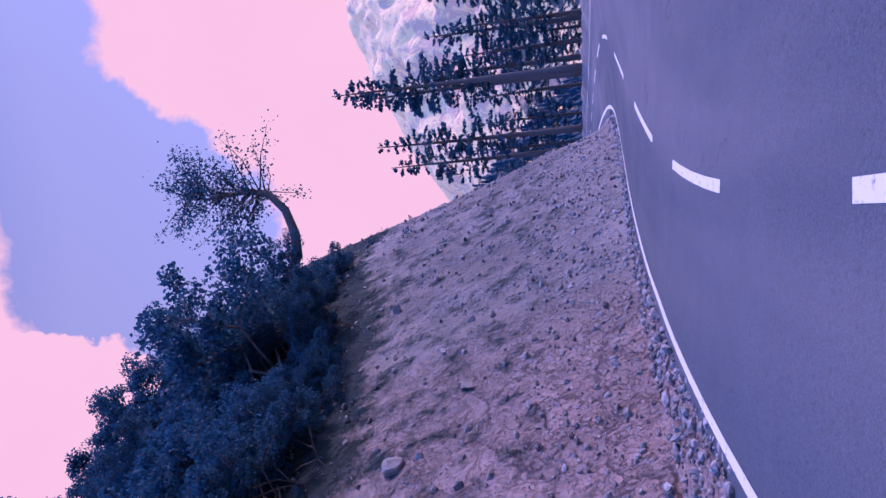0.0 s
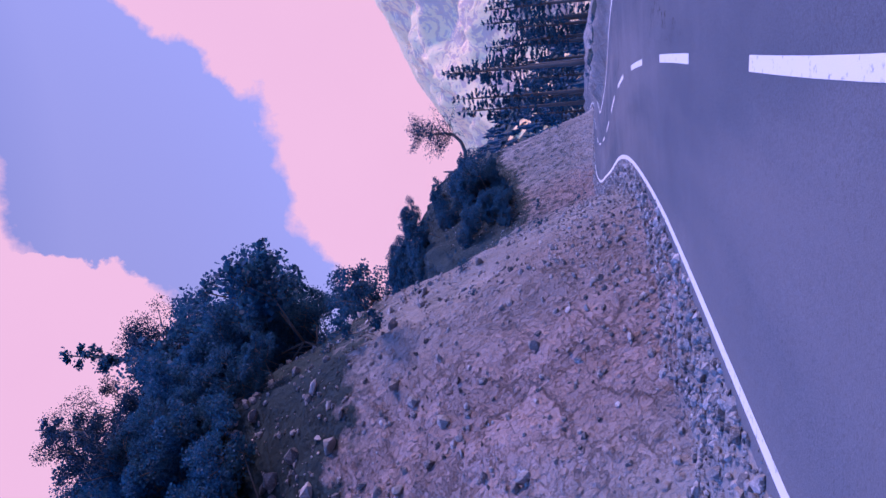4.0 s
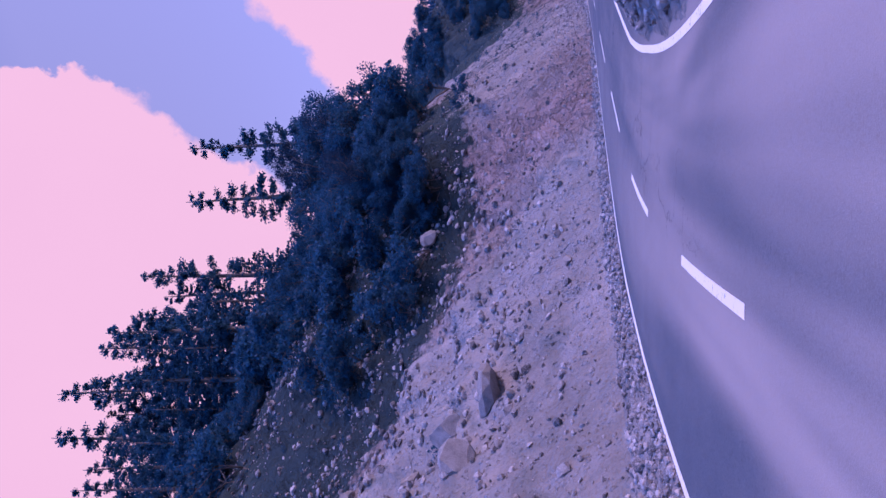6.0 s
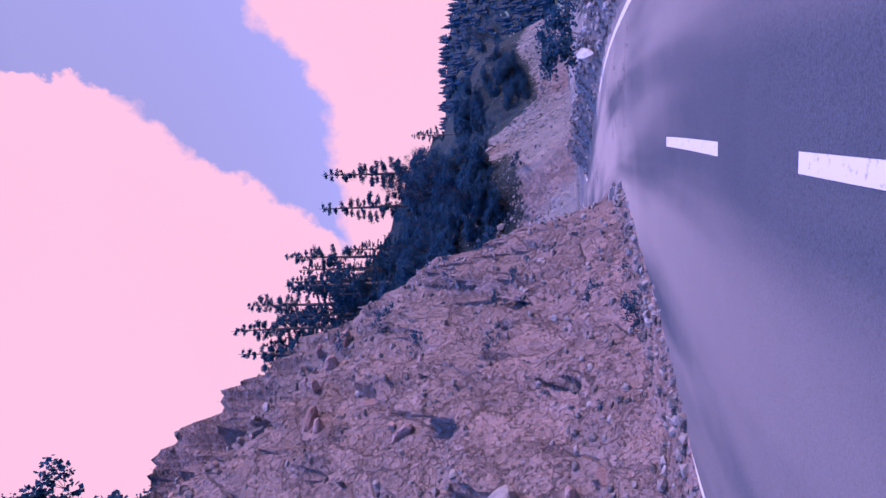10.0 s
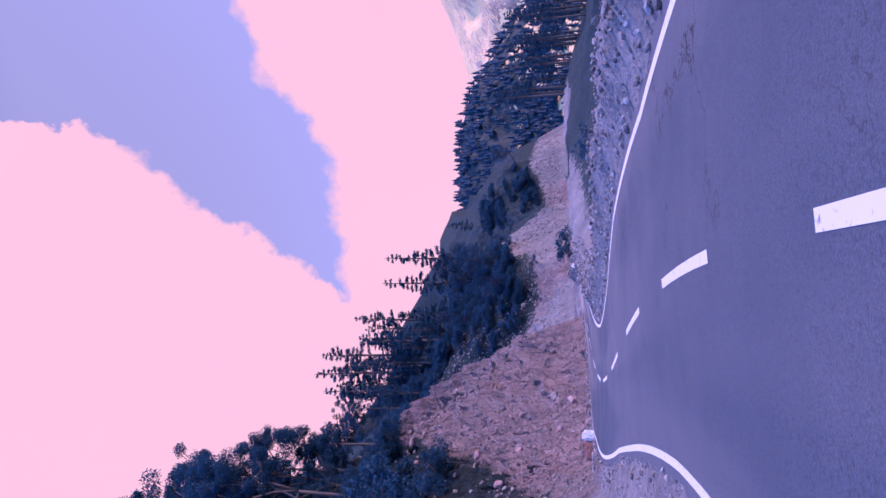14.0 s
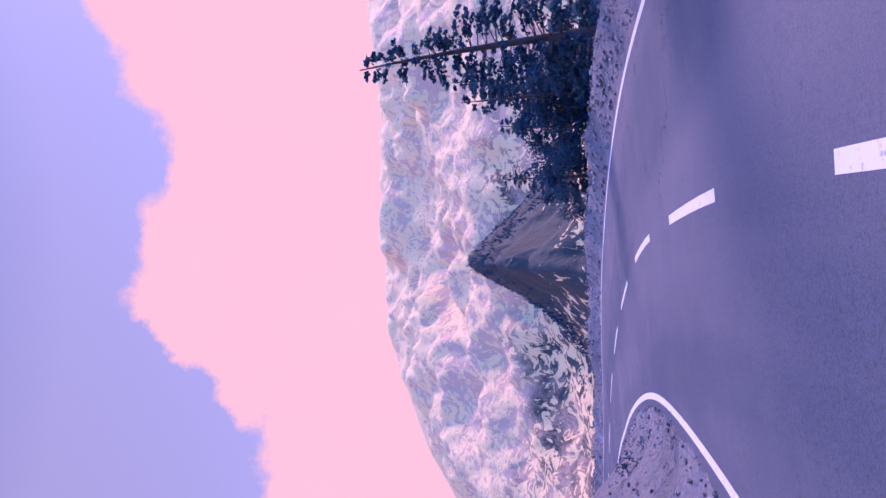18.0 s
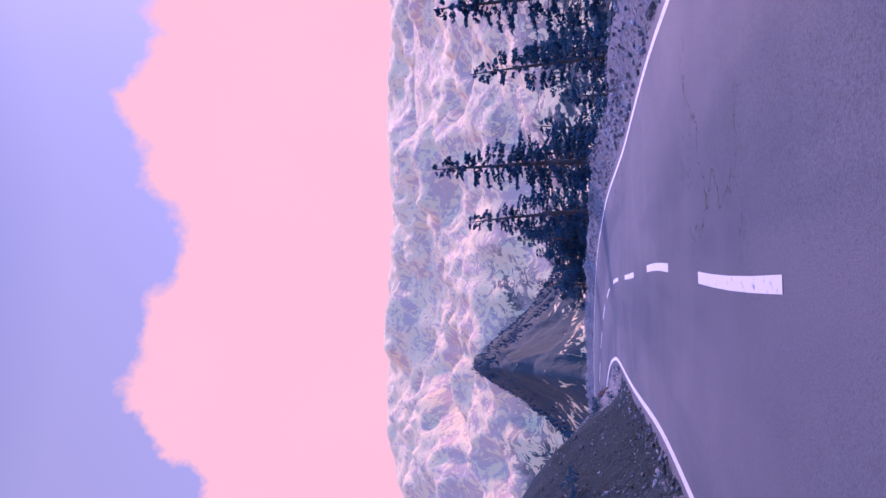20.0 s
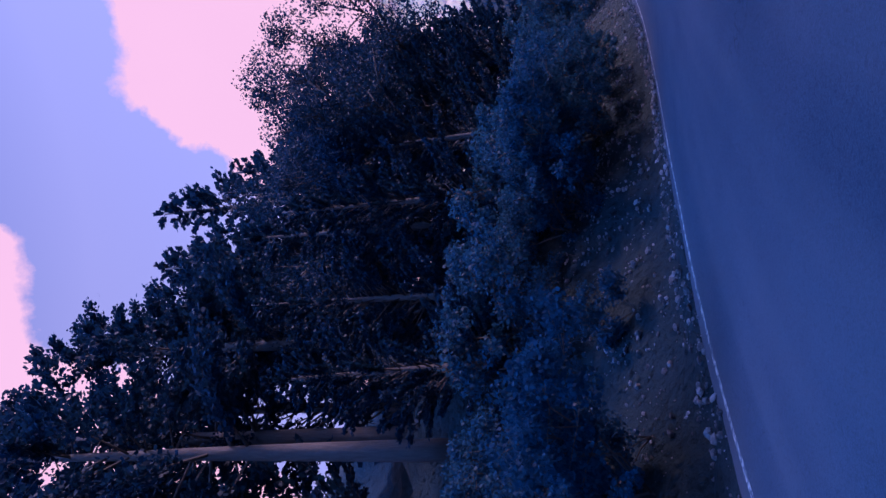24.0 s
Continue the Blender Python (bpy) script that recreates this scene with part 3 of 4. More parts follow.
# along, height above which weeds and dark scree cover the soil
TURF = tuple(r for r in GREEN if r[0] < 27) + ((27, 12), (34, 10.5), (40, 9.5), (46, 11), (54, 17), (60, 27), (80, 31)) + tuple(r for r in GREEN if r[0] > 90)
build_ground()
build_slope()


# ---- road ----
def strip(name, s0, s1, a0, a1, up, mat, step=1.0, cols=1):
    """A ribbon along the road between two offsets, each a number or a function of the way along."""
    ss = np.arange(s0, s1 + 0.001, min(step, s1 - s0))
    lo, hi = (q(ss) if callable(q) else np.full(len(ss), float(q)) for q in (a0, a1))
    rows = [lo + (hi - lo) * k / cols for k in range(cols + 1)]
    v = np.concatenate([road_at(ss, q, up) for q in rows])
    n = len(ss)
    f = [(c * n + k + 1, (c + 1) * n + k + 1, (c + 1) * n + k, c * n + k) for c in range(cols) for k in range(n - 1)]
    me = mesh_of(name, v, f, mat)
    uv = me.uv_layers.new(name="road")
    flat = np.empty(len(me.loops), dtype=np.int32)
    me.loops.foreach_get("vertex_index", flat)
    uv.data.foreach_set("uv", np.stack([np.tile(ss, cols + 1)[flat], np.concatenate(rows)[flat]], 1).ravel().astype(np.float32))
    return me


def build_road():
    road = tagged(new("road", strip("road", RS[2], RS[-3], lambda s: -half(s, -1) - 0.38, lambda s: half(s, 1) + 0.38, 0.0, ASPHALT, cols=8)),
                  "worn grey asphalt mountain road with dusty tracks", "road", kind="structure")
    part("edge_line", strip("edge_line", 238, RS[-4], lambda q: -half(q, -1) - 0.05, lambda q: -half(q, -1) + 0.05, 0.005, WORN), road, "worn and broken white edge line")
    for side, gaps in ((-1, ((84, 112), (238, 0))), (1, ((70, 96), (RS[-4], 0)))):
        s = RS[3]
        for g0, g1 in gaps:
            part("edge_line", strip("edge_line", s, g0, lambda q: side * half(q, side) - 0.08, lambda q: side * half(q, side) + 0.08, 0.005, PAINT), road, "solid white edge line")
            s = g1
    for s in [-24 - 6.75 * k for k in range(13, 0, -1)] + list(DASHES):
        part("lane_dash", strip("lane_dash", s, s + 3.5, -0.075, 0.075, 0.005, PAINT, step=0.875), road)
    return road


# where each dash of the middle line begins, in metres along the road
DASHES = (-23.6, -17.1, -11.0, -4.0, 4.3, 10.8, 17.0, 23.0, 30.0, 37.1, 44.1, 50.9, 58.1, 65.7, 73.1, 80.1, 112.6, 118.5, 124.9, 131.2, 137.4, 144.2, 151.3, 158.4, 165.0,
          171.2, 177.2, 183.4, 189.6, 196.0, 202.4, 209.2, 216.3, 223.3, 229.6, 236.5, 243.2, 249.4)
build_road()


# ---- mountains ----
def ridge(name, label, skyline, near, far, foot, seed, mat, cols=260, rows=70, rough=0.22):
    """A mountain side that climbs from near to far metres; skyline: azimuth, elevation in degrees seen from the middle of the road."""
    cx, cy = 30.0, -150.0
    azs = np.linspace(skyline[0][0], skyline[-1][0], cols)
    top = np.tan(np.radians(np.interp(azs, [p[0] for p in skyline], [p[1] for p in skyline]))) * far
    top = smoothed(top[:, None], cols // 22)[:, 0]
    u = np.linspace(0, 1, rows)
    A, U = np.meshgrid(np.radians(azs), u, indexing="ij")
    Rr = near + (far - near) * U
    x, y = cx + Rr * np.sin(A), cy + Rr * np.cos(A)
    xy = np.stack([x.ravel(), y.ravel()], 1)
    n = (1 - 2 * np.abs(fbm(xy, (far - near) * 0.42, 6, seed))) * 0.6 + (1 - 2 * np.abs(fbm(xy, (far - near) * 0.13, 5, seed + 4))) * 0.32
    z = foot + (top[:, None] - foot) * U ** 1.12 + n.reshape(A.shape) * top[:, None] * rough * np.sin(np.pi * np.clip(U, 0, 1) ** 0.9) ** 0.8 * 2.0
    z[:, -1] += fbm(xy, 140, 4, seed).reshape(A.shape)[:, -1] * top * 0.02
    v = np.column_stack([xy, z.ravel()])
    k = np.arange(cols * rows).reshape(cols, rows)
    f = np.stack([k[:-1, :-1].ravel(), k[1:, :-1].ravel(), k[1:, 1:].ravel(), k[:-1, 1:].ravel()], 1)
    f = f[:, ::-1]
    back = [(int(k[i, -1]), int(k[i + 1, -1]), len(v) + i + 1, len(v) + i) for i in range(cols - 1)]
    v = np.concatenate([v, np.column_stack([cx + (far * 1.25) * np.sin(np.radians(azs)), cy + (far * 1.25) * np.cos(np.radians(azs)), np.full(cols, foot)])])
    tagged(new(name, mesh_of(name, v, f.tolist() + [b[::-1] for b in back], mat, smooth=True)), label, "mountain", kind="structure")


ridge("backdrop_mountain", "steep rocky mountain streaked with snow under bright clouds",
      ((-20, 5), (-8, 7), (-3, 8), (1, 9), (6, 12), (10, 14), (15, 15.6), (20, 16), (28, 16.3), (35, 16), (45, 15.5), (60, 14), (90, 9)), 900, 2600, -70, 3.0, MOUNTAIN, 420, 110, 0.15)
ridge("backdrop_spur", "dark forested ridge with snow in its gullies", ((11, -3), (15, 0), (19, 2.5), (22, 5.5), (24.8, 9.6), (27, 7.3), (30, 4.8), (34, 2.5), (45, 1)), 500, 1250, -70, 11.0, SPUR, 300, 110, 0.30)
ridge("backdrop_slope", "hazy far mountain flank with patches of snow", ((24, 8.5), (28, 12), (33, 13.5), (45, 14.0), (60, 13), (80, 9)), 900, 1900, -70, 23.0, MOUNTAIN, 260, 70, 0.11)
ridge("backdrop_wood", "dark wooded hillside with a few bare patches", ((-40, 8), (-26, 8), (-18, 8), (-14, 9.5), (-9, 9), (-5, 8), (-2, 6), (2, 3), (8, -4)), 250, 420, -60, 31.0, WOOD)


# ---- trees ----
def tube(pts, radii, sides=7):
    pts, v, f = np.asarray(pts, float), [], []
    for i, (p, r) in enumerate(zip(pts, radii)):
        d = pts[min(i + 1, len(pts) - 1)] - pts[max(i - 1, 0)]
        d /= np.linalg.norm(d) + 1e-9
        u = np.cross(d, (0.31, 0.95, 0.1))
        u /= np.linalg.norm(u)
        w = np.cross(d, u)
        for k in range(sides):
            q = 2 * math.pi * k / sides
            v.append(p + r * (u * math.cos(q) + w * math.sin(q)))
    n = len(pts)
    for i in range(n - 1):
        for k in range(sides):
            f.append((i * sides + k, i * sides + (k + 1) % sides, (i + 1) * sides + (k + 1) % sides, (i + 1) * sides + k))
    f.append(tuple(range(sides))[::-1])
    f.append(tuple((n - 1) * sides + k for k in range(sides)))
    return np.array(v), f


def joined(bits):
    v, f, n = [], [], 0
    for bv, bf in bits:
        v.append(np.asarray(bv))
        f += [tuple(i + n for i in q) for q in bf]
        n += len(bv)
    return np.concatenate(v), f


def leaves(rng, centres, size, stretch=1.0, droop=0.0, axis=None):
    """Small four-cornered leaves or needle tufts, one at each centre."""
    n = len(centres)
    d = rng.normal(size=(n, 3)) if axis is None else axis + rng.normal(size=(n, 3)) * 0.45
    d[:, 2] -= droop
    d /= np.linalg.norm(d, axis=1)[:, None]
    u = np.cross(d, rng.normal(size=(n, 3)))
    u /= np.linalg.norm(u, axis=1)[:, None]
    L = size * rng.uniform(0.6, 1.3, (n, 1))
    a, b = d * L * stretch, u * L * 0.5
    v = np.stack([centres - b * 0.35, centres + a * 0.5 - b, centres + a, centres + a * 0.5 + b], 1).reshape(-1, 3)
    k = np.arange(n)[:, None] * 4
    return v, k + np.arange(4)


def plant(name, label, category, trunk, crown, leaf_mat, group):
    ob = thing(name, label, category, group)
    if trunk:
        part("trunk", mesh_of("trunk", *trunk, BARK, smooth=True), ob)
    part("crown", mesh_of("crown", *crown, leaf_mat), ob)
    return ob


def conifer(seed, h, width, bare, tufts, name, label, group, mat, size=0.33, lift=0.0, gaps=1.0):
    """A conifer: whorls of drooping limbs, each lined with needle tufts."""
    rng = np.random.default_rng(seed)
    lean = rng.normal(size=2) * 0.015 * h
    zs = np.linspace(-0.8, h, 9)
    axis_at = lambda z: np.array([lean[0] * (z / h) ** 2, lean[1] * (z / h) ** 2, z])
    bits = [tube([axis_at(z) for z in zs], [0.018 * h * (1 - 0.93 * max(z, 0) / h) + 0.015 for z in zs], 8)]
    cen, axs = [], []
    z = bare * h
    while z < h * 0.985:
        f = (z - bare * h) / (h * (1 - bare))
        reach = width * (1 - f) ** 0.8 * (0.55 + 0.45 * min(1, f * 5 + 0.35)) * rng.uniform(0.75, 1.1)
        for q in range(rng.integers(4, 7) if gaps == 1.0 else rng.integers(3, 5)):
            ang = rng.uniform(0, 6.283)
            L = reach * rng.uniform(0.55, 1.15) + 0.2
            out = np.array([math.cos(ang), math.sin(ang), 0])
            p0 = axis_at(z)
            tip = p0 + out * L + np.array([0, 0, L * (rng.uniform(-0.28, 0.22) + lift) + 0.12])
            m_ = (p0 + tip) / 2 + np.array([0, 0, 0.10 * L])
            if L > 0.7:
                bits.append(tube([p0, m_, tip], [0.008 * h * (1 - f) * 0.35 + 0.015, 0.014, 0.006], 4))
            n = max(4, int(tufts * L / width))
            w = rng.uniform(0.22, 1.0, n) ** 0.8
            c = np.where(w[:, None] < 0.5, p0 + (m_ - p0) * (2 * w[:, None]), m_ + (tip - m_) * (2 * w[:, None] - 1))
            c = c + rng.normal(size=(n, 3)) * np.array([0.14, 0.14, 0.09]) * (1.0 if gaps == 1.0 else 3.0) * (0.5 + 0.7 * L / max(width, 0.1)) * size / 0.33
            cen.append(c)
            axs.append(np.repeat((tip - p0)[None] / L, n, 0))
        z += h * rng.uniform(0.022, 0.040) * gaps
    crown = leaves(rng, np.concatenate(cen), size, 1.25, 0.15, np.concatenate(axs))
    return plant(name, label, "tree", joined(bits), crown, mat, group)


def broadleaf(seed, h, width, n_leaf, name, label, group, low=0.25, size=0.24, category="tree", girth=0.007, clump=0.13, mat=None):
    """A leafy tree or shrub: forked limbs with clumps of leaves at their ends."""
    rng = np.random.default_rng(seed)
    bits, ends = [], []

    def limb(p, d, L, r, depth):
        q = p + d * L * 0.5 + rng.normal(size=3) * L * 0.06
        e = q + (d + rng.normal(size=3) * 0.18) * L * 0.5
        bits.append(tube([p, q, e], [r, r * 0.8, r * 0.6], 6 if depth < 2 else 4))
        if depth >= 3:
            ends.append((e, L))
            return
        if depth == 2:
            ends.append((q, L))
        for k in range(rng.integers(3, 5)):
            n = rng.normal(size=3) * (0.62 if depth else 0.75) * np.array([1, 1, 0.55]) + d * 0.75 + np.array([0, 0, 0.12])
            limb(e, n / np.linalg.norm(n), L * rng.uniform(0.55, 0.78), r * 0.58, depth + 1)

    limb(np.array([0, 0, -0.5]), np.array([0.04, 0.03, 1.0]), h * low + 0.5, girth * h, 0)
    P = np.array([e for e, _ in ends])
    lo, hi = np.percentile(P, 2, axis=0), np.percentile(P, 98, axis=0)
    cz = h * low * 0.8
    sc = np.array([width / max(hi[0] - lo[0], 0.1), width / max(hi[1] - lo[1], 0.1), (h - cz) / max(hi[2] - cz, 0.1)])

    def fit_(v):
        v = np.array(v, float)
        up = np.clip((v[:, 2:3] - cz * 0.5) / (cz + 0.01), 0, 1)
        v[:, :2] *= 1 + (sc[:2] - 1) * up
        v[:, 2] = np.where(v[:, 2] > cz, cz + (v[:, 2] - cz) * sc[2], v[:, 2])
        return v

    bits = [(fit_(v), f) for v, f in bits]
    P = fit_(P)
    per = max(3, n_leaf // len(P))
    cl = np.repeat(P, per, 0)
    off_ = rng.normal(size=cl.shape)
    off_ *= (rng.uniform(0.1, 1, (len(cl), 1)) ** 0.5 / (np.linalg.norm(off_, axis=1)[:, None])) * width * clump * np.repeat(rng.uniform(0.5, 1.35, (len(P), 1)), per, 0)
    off_[:, 2] *= 0.75
    crown = leaves(rng, cl + off_, size, 1.0, 0.2)
    return plant(name, label, category, joined(bits), crown, mat or LEAF, group)


def ground_z(x, y):
    return float(height([(x, y)])[0][0])


def stand(kind, x, y, scale, turn_=None, sink=0.0, rng=random):
    q = rng.uniform(0, 360) if turn_ is None else turn_
    ob = copy_thing(kind, pose(x, y, ground_z(x, y) - sink, 0, 0, q))
    ob.scale = (scale, scale, scale * rng.uniform(0.92, 1.1))
    return ob


random.seed(7)
BANK_TREES = ((228, -12.5, 13), (226, -9.2, 11), (229, -8.6, 14), (230, -7, 9), (235, -7, 9), (241, -6.8, 9), (245.5, -6.8, 8.5),
              (250, -6.6, 8), (252.5, -8.6, 8.5), (254.5, -6.6, 7.5), (257, -8.2, 7.5), (260, -7.2, 7), (264, -9, 8), (268, -7.4, 8), (272, -9, 11), (277, -7.5, 12),
              (231, -14, 17), (238, -13, 16), (245, -13, 13), (252, -13, 11), (260, -14, 11), (269, -14, 12), (235, -18, 17), (243, -18, 15), (251, -18, 13), (260, -19, 13), (226, -17, 17))
SPRUCE = [conifer(11 + k, 14, 3.5 + 0.3 * k, 0.06, 92, "spruce", "dark green spruce with drooping boughs", "conifers by the road", NEEDLE, 0.19) for k in range(3)]
TALLPINE = [conifer(31 + k, 20, 2.9, 0.50 - 0.09 * k, 80, "pine", "tall slender pine with a bare lower trunk", "tall pines", PINE, 0.22) for k in range(3)]
NEARBUSH = [broadleaf(71 + k, 3.4, 4.4, 9000, "bush", "dense rounded dark green bush beside the slope", "dense bushes", 0.10, 0.115, "bush") for k in range(2)]
SHRUB = [broadleaf(51 + k, 3.2, 4.4, 2400, "shrub", "dense dark green shrub on the hillside", "hillside shrubs", 0.10, 0.20, "shrub") for k in range(3)]
BROAD = [broadleaf(61 + k, 9, 7.0, 8000, "leafy_tree", "dense dark green tree on the slope", "trees on the slope", 0.09, 0.17) for k in range(2)]
SLOPEPINE = [conifer(41 + k, 14, 3.3, 0.34 - 0.12 * k, 95, "pine", "slender open-crowned pine rising above the slope's bushes", "pines on the slope", PINE, 0.20, 0.22) for k in range(3)]
SKYPINE = [conifer(141 + k, 26, 3.7, 0.46 - 0.12 * k, 300, "pine", "tall open-crowned pine with tiered boughs above the wood", "pines on the slope", PINE, 0.22, 0.16, 1.4) for k in range(3)]
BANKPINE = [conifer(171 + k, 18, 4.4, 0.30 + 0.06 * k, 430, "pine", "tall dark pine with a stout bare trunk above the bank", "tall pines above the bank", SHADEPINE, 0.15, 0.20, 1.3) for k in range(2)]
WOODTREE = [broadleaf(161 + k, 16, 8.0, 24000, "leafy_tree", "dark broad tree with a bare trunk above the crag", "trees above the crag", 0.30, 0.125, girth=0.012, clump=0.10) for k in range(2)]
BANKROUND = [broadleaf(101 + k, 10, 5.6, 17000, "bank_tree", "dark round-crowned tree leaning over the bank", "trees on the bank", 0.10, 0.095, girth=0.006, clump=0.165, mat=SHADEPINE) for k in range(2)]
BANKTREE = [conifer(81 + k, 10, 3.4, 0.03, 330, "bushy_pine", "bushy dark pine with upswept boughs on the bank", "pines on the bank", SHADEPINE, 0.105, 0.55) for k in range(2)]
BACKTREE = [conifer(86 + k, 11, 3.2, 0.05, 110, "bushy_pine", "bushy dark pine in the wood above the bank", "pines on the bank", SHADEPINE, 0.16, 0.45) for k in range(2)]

# conifers beyond the valley edge, and the wood behind the first bend: plan place and height
VALLEY = ((52, -192, 13), (57, -186, 11), (58, -179, 14), (63, -169, 11), (67, -176, 14), (73, -172, 15), (79, -177, 17), (70, -185, 14), (62, -191, 13), (84, -166, 15),
          (51, -204, 12), (55, -211, 13), (48, -215, 13), (92, -181, 17), (66, -200, 14), (36, -223.5, 20), (56, -171, 7), (59.5, -170, 9), (61, -172.5, 12), (58.5, -174.5, 9),
          (66, -163, 11), (72, -160, 12), (80.4, -156.3, 14), (88, -152, 14))
for k, (x, y, h) in enumerate(VALLEY):
    z = ground_z(x, y)
    stand(SPRUCE[k % 3], x, y, (h - 0.5 * z) * 0.82 / 14)
FOREST = [(14 + 9 * i + random.uniform(-3, 3), 62 + 9 * j + random.uniform(-4, 4)) for i in range(5) for j in range(6)]
for k, (x, y) in enumerate(FOREST):
    stand(TALLPINE[k % 3] if k % 6 < 3 or k % 4 else SPRUCE[k % 3], x, y, random.uniform(0.95, 1.35))

# the far wooded hill: many small firs in one mesh
def far_wood(hill, cols, rows, count_, low, label):
    hill = bpy.data.objects[hill].data
    n_ = len(hill.vertices)
    co = np.empty(n_ * 3)
    hill.vertices.foreach_get("co", co)
    co = co.reshape(-1, 3)[: cols * rows].reshape(cols, rows, 3)
    rng_ = np.random.default_rng(15)
    V, F = [], []
    for k in range(count_):
        i, j = rng_.integers(0, cols - 1), int(rows * rng_.uniform(low, 0.995))
        p0 = co[i, min(j, rows - 1)] + rng_.normal(size=3) * (1.5, 1.5, 0)
        h, r = rng_.uniform(3.5, 6.5), rng_.uniform(1.3, 2.3)
        for t_ in range(3):
            z0, z1, rr = h * (0.12 + 0.26 * t_), h * min(1.0, 0.55 + 0.26 * t_), r * (1 - 0.27 * t_)
            n = len(V)
            V += [(p0[0] + rr * rng_.uniform(0.6, 1.2) * math.cos(q * 1.2566), p0[1] + rr * rng_.uniform(0.6, 1.2) * math.sin(q * 1.2566), p0[2] + z0) for q in range(5)]
            V.append((p0[0], p0[1], p0[2] + z1))
            F += [(n + q, n + (q + 1) % 5, n + 5) for q in range(5)]
    tagged(new("far_wood", mesh_of("far_wood", V, F, NEEDLE)), label, "wood", kind="stuff")


far_wood("backdrop_wood", 260, 70, 4200, 0.25, "dark fir wood covering the far hillside")
far_wood("backdrop_spur", 300, 110, 3800, 0.40, "firs scattered over the snowy spur")

# overgrown hillside above the cut
rng = random.Random(3)
count = 0
spots = np.array([(rng.uniform(-60, 140), -rng.uniform(7, 48)) for _ in range(9000)])
spots = road_at(spots[:, 0], spots[:, 1])[:, :2]
for (x, y), z, s2, a2 in zip(spots, *height(spots)):
    g = float(table(np.array([s2]), GREEN, 1)[0])
    if a2 > -6.5 or z < g + (rng.uniform(-3.5, 0.5) if s2 < 100 else rng.uniform(0.5, 2.0)) or z > g + 30 or count > 340 or s2 < -3:
        continue
    count += 1
    roll = rng.random()
    if z > g + 6 and roll < 0.22:
        stand((SLOPEPINE if roll < 0.14 else SPRUCE)[count % 3], x, y, rng.uniform(0.4, 0.7), sink=0.3, rng=rng)
    elif roll < 0.66 and z > g + 2.5:
        stand(BROAD[count % 2], x, y, rng.uniform(0.35, 0.68) * (0.7 if s2 < 66 else 1.0), sink=0.4, rng=rng)
    else:
        stand(SHRUB[count % 3], x, y, rng.uniform(0.8, 1.6), sink=0.3, rng=rng)

# the dense bushes on the crest beside the first bend, and above the rockfall: plan place and size
CREST = ((-12.8, 32.5, 1.2), (-8.6, 27.3, 1.0), (-7.9, 20.5, 0.7), (-15.5, 32.7, 1.3), (-13.3, 21.0, 0.65), (-13.1, 29.9, 0.97), (-10.2, 23.8, 0.7), (-11.3, 16.6, 0.75), (-3.8, 19.7, 1.3),
         (-7.8, 16.4, 1.05), (-9.3, 20.2, 0.9), (-8.0, 29.7, 0.75), (-12.1, 28.0, 1.0), (-9.0, 25.0, 0.75), (-16.1, 29.4, 1.2), (-6.7, 21.5, 0.7), (-7.2, 10.6, 0.8), (-6.2, 12.6, 0.75), (-5.5, 15.8, 0.8),
         (-17.5, 23.3, 0.75), (-11.7, 23.8, 0.7), (-4.2, 22.5, 0.75), (-13.2, 26.0, 1.2))
OVERFALL = ((5.7, -113.4, 1.35), (3.8, -112.7, 0.8), (5.6, -116.6, 0.95), (8.7, -114.5, 1.15), (3.2, -107.5, 0.85), (5.2, -111.0, 0.85), (4.1, -109.4, 1.05), (8.2, -117.9, 0.8), (6.9, -115.4, 0.8))
BELT = ((-0.9, 28.4), (-0.9, 25.6), (-1.8, 24.6), (-1.8, 22.8), (-2.6, 23.2), (-2.5, 21.6), (-3.3, 21.0), (-3.1, 19.8), (-4.0, 20.3), (-3.7, 18.6), (-4.4, 18.3), (-4.1, 17.2), (-4.8, 17.0), (-4.6, 16.0),
        (-5.1, 15.6), (-4.8, 14.9), (-5.5, 14.8), (-5.0, 13.8), (-5.6, 13.6), (-5.2, 12.7), (-3.9, 24.0), (-5.1, 21.3), (-5.8, 18.4), (-3.7, 22.4), (-6.3, 16.9))
for k, (x, y) in enumerate(BELT):
    stand(NEARBUSH[k % 2], x, y, rng.uniform(0.50, 0.68), sink=0.3, rng=rng)
for k in range(15):
    f = k / 14
    stand(NEARBUSH[k % 2], -0.5 - 5.0 * f ** 0.8 - rng.uniform(0, 0.5), 25.4 - 14.4 * f, rng.uniform(0.40, 0.52), sink=0.05, rng=rng)
for k, (x, y, q) in enumerate(CREST + OVERFALL):
    stand(NEARBUSH[k % 2], x, y, q, sink=0.4, rng=rng)
# open pines above the skyline: plan place and height
for k, (x, y, h) in enumerate(((-17.4, 28.5, 14), (-17.0, 0.1, 27), (-22.1, -3.9, 28), (-32.0, -5.2, 24.5), (-28.8, -22.7, 24), (-37.5, -19.6, 18), (-33.0, -13.0, 22), (-40.0, -27.0, 16), (-42.0, -31.0, 18),
                               (-1.5, -98.5, 10), (-4.0, -100.0, 13), (-5.5, -104.0, 15), (-3.5, -108.5, 14), (-1.0, -111.5, 13), (1.0, -107.5, 9), (-8.0, -107.0, 17), (-7.0, -112.0, 16), (-10.0, -101.0, 16), (-4.5, -115.5, 14), (-36.0, -34.0, 14))):
    stand(SKYPINE[k % 3], x, y, h / 26, sink=0.3, rng=rng)
